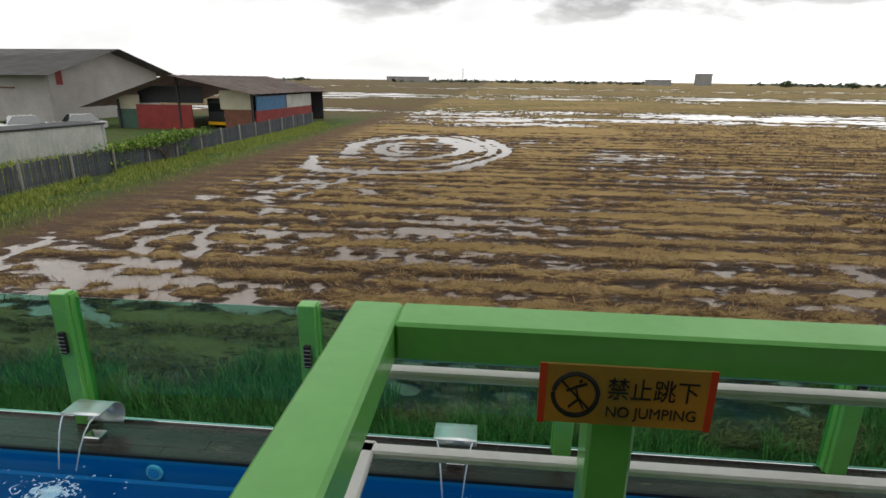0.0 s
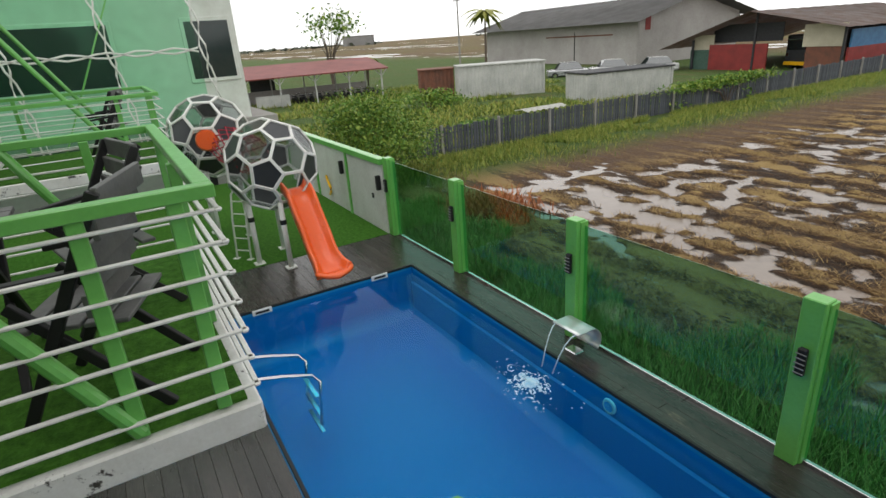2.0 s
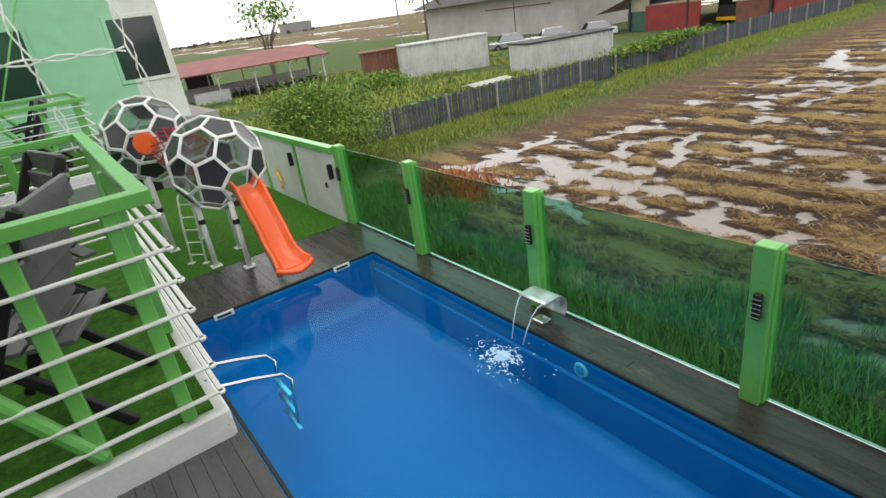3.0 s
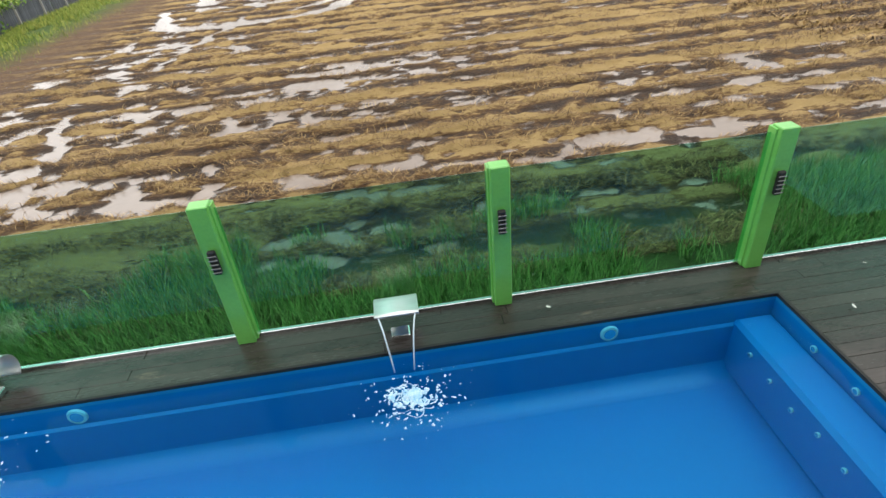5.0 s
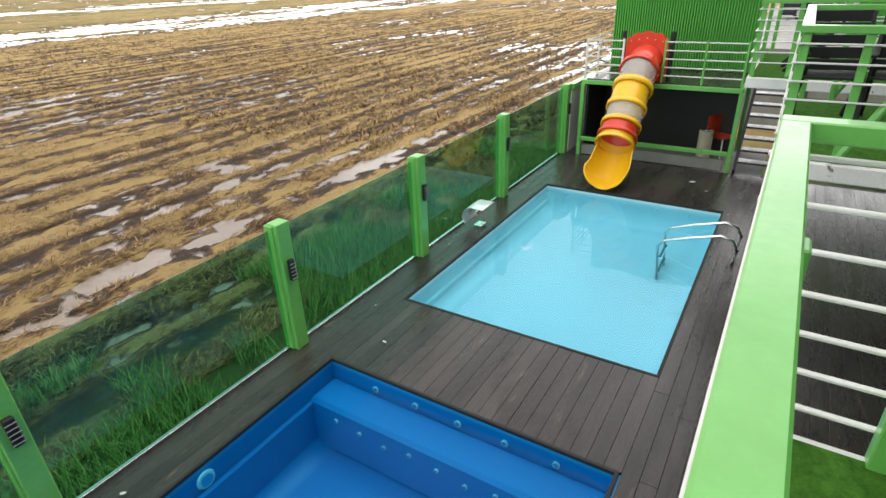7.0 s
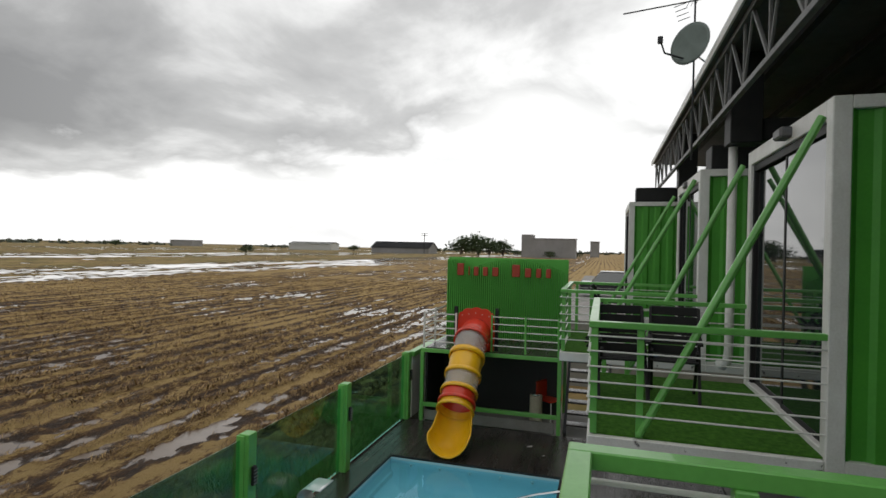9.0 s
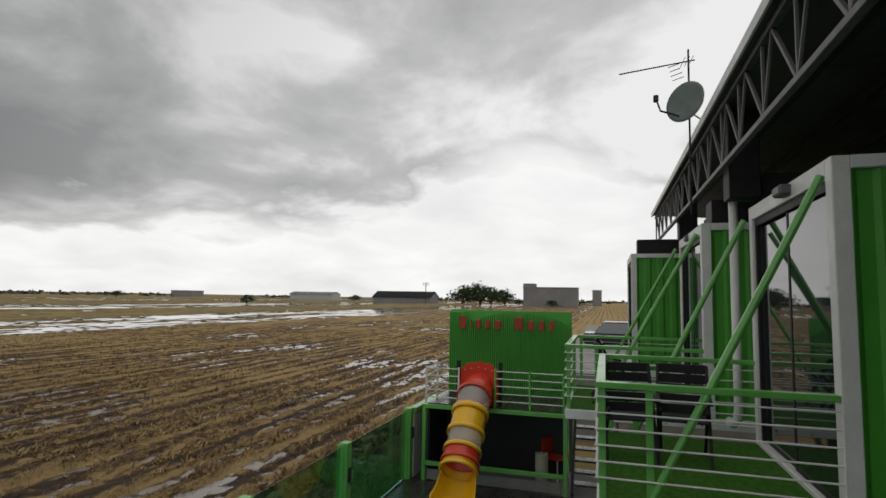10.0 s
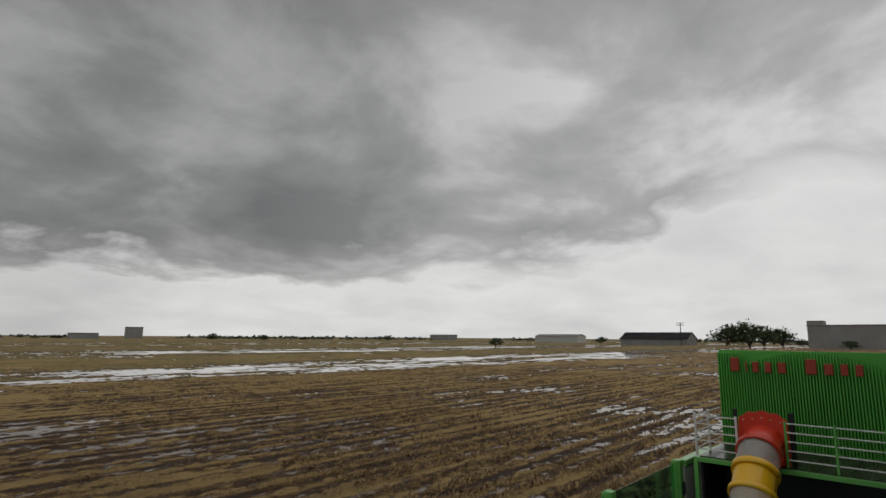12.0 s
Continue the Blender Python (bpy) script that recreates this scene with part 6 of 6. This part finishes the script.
for k in range(3):
    u = 0.05 + 0.28 * k / 5
    c = Vector((0.1 - 0.6 * u, -0.1 + 1.1 * u, -0.36 * u))
    part("element", rod([c + Vector((-0.06, -0.03, 0.05)), c + Vector((0.06, 0.03, -0.05))], 0.005, 4), DARK, aerial)
for k in range(4):
    part("reflector_rod", rod([(0.06, 0.06 + 0.02 * k, -0.26 + 0.07 * k), (0.06, 0.22 + 0.02 * k, -0.31 + 0.07 * k)], 0.006, 4), DARK, aerial)
pipe = thing("downpipe", "white plastic rain downpipe beside the room", "downpipe", at=(8.72, -1.15, 0))
part("pipe", rod([(0, 0, 5.21), (0, 0, 2.6), (0.0, 0.02, 2.45), (0.1, 0.05, 2.38), (0.3, 0.05, 2.38)], 0.055, 12), WHITE, pipe, smooth=True)
for x, y, z in ((6.75, -1.28, 4.96), (10.8, -1.0, 4.96)):
    t = thing("flood_lamp", "grey flood lamp over the room front", "lamp", "flood lamps", at=(x, y, z))
    part("housing", block((-0.12, 0.02, -0.04), (0.12, 0.17, 0.06), 0.02), surface("lamp_grey", (0.16, 0.16, 0.16), rough=0.5), t)
    part("bracket", block((-0.03, -0.1, -0.03), (0.03, 0.04, 0.03)), DARK, t)

# purlins and rafters under the roof
for k in range(9):
    y = -1.6 - k * 0.72
    z = TR_Z1 + math.tan(radians(4)) * (y - TR_Y)
    o = part("purlin", block((TR_X0, y - 0.04, z - 0.12), (TR_X1, y + 0.04, z - 0.02)), DARK)
    tagged(o, "dark steel purlin under the sheet roof", "purlin", "roof purlins", kind="structure")


# ---- folding chairs, tables ----
GREY_SLAT = surface("grey_slat", (0.13, 0.13, 0.125), rough=0.6, rand=0.2)


def folding_chair(at, rz, label, slat_mat=BLACK):
    t = thing("folding_chair", label, "chair", "black folding chairs", at=at, rz=rz)
    for y in (-0.24, 0.24):
        part("back_leg", bar((-0.28, y, 0), (0.20, y, 0.92), 0.03, 0.045), BLACK, t)
        part("front_leg", bar((0.26, y * 0.9, 0), (-0.22, y * 0.9, 0.52), 0.03, 0.045), BLACK, t)
        part("armrest", bar((-0.26, y, 0.60), (0.14, y, 0.64), 0.05, 0.025), BLACK, t)
    for k in range(5):
        part("seat_slat", block((-0.24 + k * 0.088, -0.23, 0.40), (-0.165 + k * 0.088, 0.23, 0.42), 0.004), slat_mat, t)
    for k in range(5):
        z = 0.44 + k * 0.10
        part("back_slat", block((0.05 + k * 0.035, -0.24, z), (0.075 + k * 0.035, 0.24, z + 0.094), 0.004), slat_mat, t)
    return t


for x, y, rz in ((7.12, 0.22, 6), (7.2, -0.32, -5), (10.2, 0.4, 95), (11.0, 0.4, 85)):
    folding_chair((x, y, 2.315), rz, "black slatted folding chair on the balcony turf")
for x, y, rz in ((-1.62, 0.18, 70), (-2.55, 0.22, 105), (-8.3, 0.4, 90), (-9.1, 0.4, 70)):
    folding_chair((x, y, 2.155), rz, "black folding chair with grey slats on the balcony turf", GREY_SLAT)


def folding_table(at, label):
    t = thing("folding_table", label, "table", at=at)
    for k in range(6):
        part("top_slat", block((-0.34 + k * 0.115, -0.34, 0.68), (-0.235 + k * 0.115, 0.34, 0.71), 0.004), GREY_SLAT, t)
    for y in (-0.28, 0.28):
        part("cross_leg", bar((-0.32, y, 0), (0.32, y, 0.68), 0.035), BLACK, t)
        part("cross_leg", bar((0.32, y * 0.9, 0), (-0.32, y * 0.9, 0.68), 0.035), BLACK, t)


folding_table((-2.1, -0.45, 2.155), "black folding table with grey slats on the balcony")

# ---- steps beside the platform, ground-floor furniture ----
stair = thing("steps", "dark open steps up beside the platform", "stairs", at=(12.7, 0.25, 0))
for k in range(9):
    part("tread", block((0.22 * k, 0, 0.16 + 0.18 * k), (0.22 * k + 0.26, 0.85, 0.20 + 0.18 * k), 0.006), PLANK, stair)
for y in (-0.04, 0.87):
    part("stringer", bar((-0.1, y, 0.0), (2.0, y, 1.75), 0.05, 0.18), DARK, stair)

BLUE_PLASTIC = surface("blue_plastic", (0.02, 0.16, 0.34), (0.02, 0.13, 0.29), rough=0.4)


def plastic_chair(at, rz, mat, label):
    t = thing("plastic_chair", label, "chair", "plastic chairs", at=at, rz=rz)
    part("seat", block((-0.22, -0.22, 0.43), (0.22, 0.22, 0.46), 0.02), mat, t)
    part("backrest", block((0.19, -0.21, 0.46), (0.23, 0.21, 0.85), 0.02), mat, t)
    for x in (-0.19, 0.19):
        for y in (-0.19, 0.19):
            part("leg", rod([(x, y, 0.43), (x * 1.15, y * 1.15, 0)], 0.014, 6), WHITE, t)


for x, y, rz in ((7.5, -2.0, 70), (8.3, -2.25, 100), (9.6, -2.5, 200), (-4.6, -0.9, 20), (-5.3, -0.6, 80)):
    plastic_chair((x, y, 0.02 if y < -1.5 else 0.03), rz, BLUE_PLASTIC, "blue plastic chair with white legs on the terrace")
for x, y, rz in ((13.75, 1.55, 60),):
    plastic_chair((x, y, -0.04), rz, RED, "red plastic chair in the dark store under the platform")
t = thing("gas_drum", "pale round drum in the dark store", "drum", at=(13.35, 1.80, -0.04))
part("drum", rod([(0, 0, 0), (0, 0, 0.62)], 0.14, 14), CREAM, t)
part("drum_lid", rod([(0, 0, 0.62), (0, 0, 0.66)], 0.10, 14), STEEL, t)

terrace_rail = thing("terrace_rail", "low green rail with white rods on the terrace", "railing", at=(3.4, 0.0, 0))
for a in (0, 0.9, 1.8):
    part("rail_post", bar((a, -1.0, 0), (a, -1.0, 0.85), 0.05), GREEN, terrace_rail)
part("handrail", bar((0, -1.0, 0.88), (1.8, -1.0, 0.88), 0.06), GREEN, terrace_rail)
for k in range(5):
    part("rail_rod", bar((0, -1.0, 0.12 + 0.14 * k), (1.8, -1.0, 0.12 + 0.14 * k), 0.02), WHITE, terrace_rail)

# ---- distance: halls, blocks, tree lines ----
def far_block(name, label, at, size, mat, extra=0):
    t = thing(name, label, "building", at=at)
    w, d, h = size
    part("wall", block((-w / 2, -d / 2, 0), (w / 2, d / 2, h)), mat, t)
    part("roof", block((-w / 2 - 0.4, -d / 2 - 0.4, h), (w / 2 + 0.4, d / 2 + 0.4, h + 0.5)), DARK if extra == 0 else mat, t)
    if extra:
        part("stair_tower", block((-w / 2, d / 2 - extra, h), (w / 2, d / 2, h + 3)), mat, t)
    return t


FAR_GREY = surface("far_concrete", (0.26, 0.255, 0.25), (0.20, 0.195, 0.19), rough=0.9, scale=0.1, fine=1, bump=0)
far_block("concrete_building", "plain grey concrete building with a stair tower", (400, 38.0, GROUND), (14, 38, 13.5), FAR_GREY, 8)
gable_building("white_hall", "low white open hall far off", (585, 300, GROUND), 90, 20, 55, 7.0, 9.5, 1.0, OFF_WHITE, OFF_WHITE)
gable_building("dark_hall", "wide dark-roofed hall far off", (490, 150, GROUND), 90, 26, 55, 5.0, 10.5, 1.0, FAR_GREY, DARK)
far_block("block", "grey concrete block on the horizon", (322, 925, GROUND), (20, 18, 17), FAR_GREY)
far_block("block", "low dark building on the horizon", (220, 800, GROUND), (30, 16, 7), FAR_GREY)
far_block("block", "low dark building on the horizon", (700, 620, GROUND), (24, 40, 9), FAR_GREY)
far_block("block", "small grey tower on the horizon", (520, 8, GROUND), (8, 8, 14), FAR_GREY)
far_block("block", "low dark building on the horizon", (-170, 1100, GROUND), (80, 20, 9), FAR_GREY)
far_block("block", "wide grey building on the horizon", (-900, 385, GROUND), (20, 48, 15), FAR_GREY)
for x, y in ((452, 150), (-40, 700)):
    t = thing("pylon", "thin far power pylon", "pylon", at=(x, y, GROUND))
    part("shaft", bar((0, 0, 0), (0, 0, 18), 0.5), DARK, t)
    part("cross_arm", bar((0, -3, 16), (0, 3, 16), 0.4), DARK, t)
    part("cross_arm", bar((0, -3, 17.6), (0, 3, 17.6), 0.4), DARK, t)
rt = random.Random(77)
for i, (x, y, s) in enumerate(((455, 118, 13), (462, 104, 17), (450, 92, 11), (470, 84, 12), (460, 70, 5), (445, 62, 4), (385, 36, 4.5), (520, 250, 6), (420, 22, 5), (260, 190, 4), (330, 560, 6), (300, 620, 7), (480, 520, 7))):
    leaf_mass("far_tree", "dark rounded tree standing far off in the fields", "tree", (x, y, GROUND + s * 0.46), (s * 0.8, s * 0.95, s * 0.46), 900, s * 0.09, FAR_LEAF, BARK, 100 + i, s * 0.03)
bm_v, bm_f = [], []
rs2 = np.random.RandomState(9)
for k in range(1900):
    a = rs2.uniform(-0.35, 3.4)
    d = rs2.uniform(900, 1900)
    if math.sin(a * 9) + math.sin(a * 23 + 1) < -0.5:
        continue
    c = np.array([d * math.cos(a), d * math.sin(a), GROUND + rs2.uniform(0.2, 2.2) * (1 + (rs2.rand() > 0.93))])
    for q in range(3):
        u = rs2.normal(0, 1, 3) * (4, 4, 2.0)
        v = rs2.normal(0, 1, 3) * (4, 4, 2.0)
        b = len(bm_v)
        bm_v += [(c - u).tolist(), (c + v).tolist(), (c + u).tolist(), (c - v).tolist()]
        bm_f.append((b, b + 1, b + 2, b + 3))
# leaf colours are paled and greyed to stand in for distance haze
tl = sheet_mesh("far_woods", bm_v, bm_f, blade_material("haze_tinted_leaves", (0.07, 0.085, 0.06), (0.095, 0.11, 0.08), (0.12, 0.13, 0.10), 0.8))
tagged(tl, "low tree line along the horizon, haze put into its colour", "woods", kind="stuff")

# ---- flecks of pale paint on the wet planks ----
rk = random.Random(55)
FLECK = surface("pale_fleck", (0.70, 0.70, 0.66), rough=0.7)
for x, y, sc in ((2.1, 4.36, 0.7), (5.3, 4.30, 0.35), (7.2, 4.38, 0.4), (4.75, 3.75, 0.6), (11.6, 1.7, 1.6), (11.2, 1.4, 0.8)):
    bm = bmesh.new()
    ring = [bm.verts.new((math.cos(TAU * q / 7) * 0.05 * sc * rk.uniform(0.5, 1.2), math.sin(TAU * q / 7) * 0.022 * sc * rk.uniform(0.5, 1.2), 0.0)) for q in range(7)]
    bm.faces.new(ring)
    top = bmesh.ops.extrude_face_region(bm, geom=bm.faces[:])
    bmesh.ops.translate(bm, vec=(0, 0, 0.005), verts=[g for g in top['geom'] if isinstance(g, bmesh.types.BMVert)])
    bmesh.ops.recalc_face_normals(bm, faces=bm.faces[:])
    tagged(part("paint_fleck", bm, FLECK, m=pose(x, y, 0.034, 0, 0, rk.uniform(0, 180))), "small pale dried paint fleck on the plank deck", "stain", "flecks on the deck")
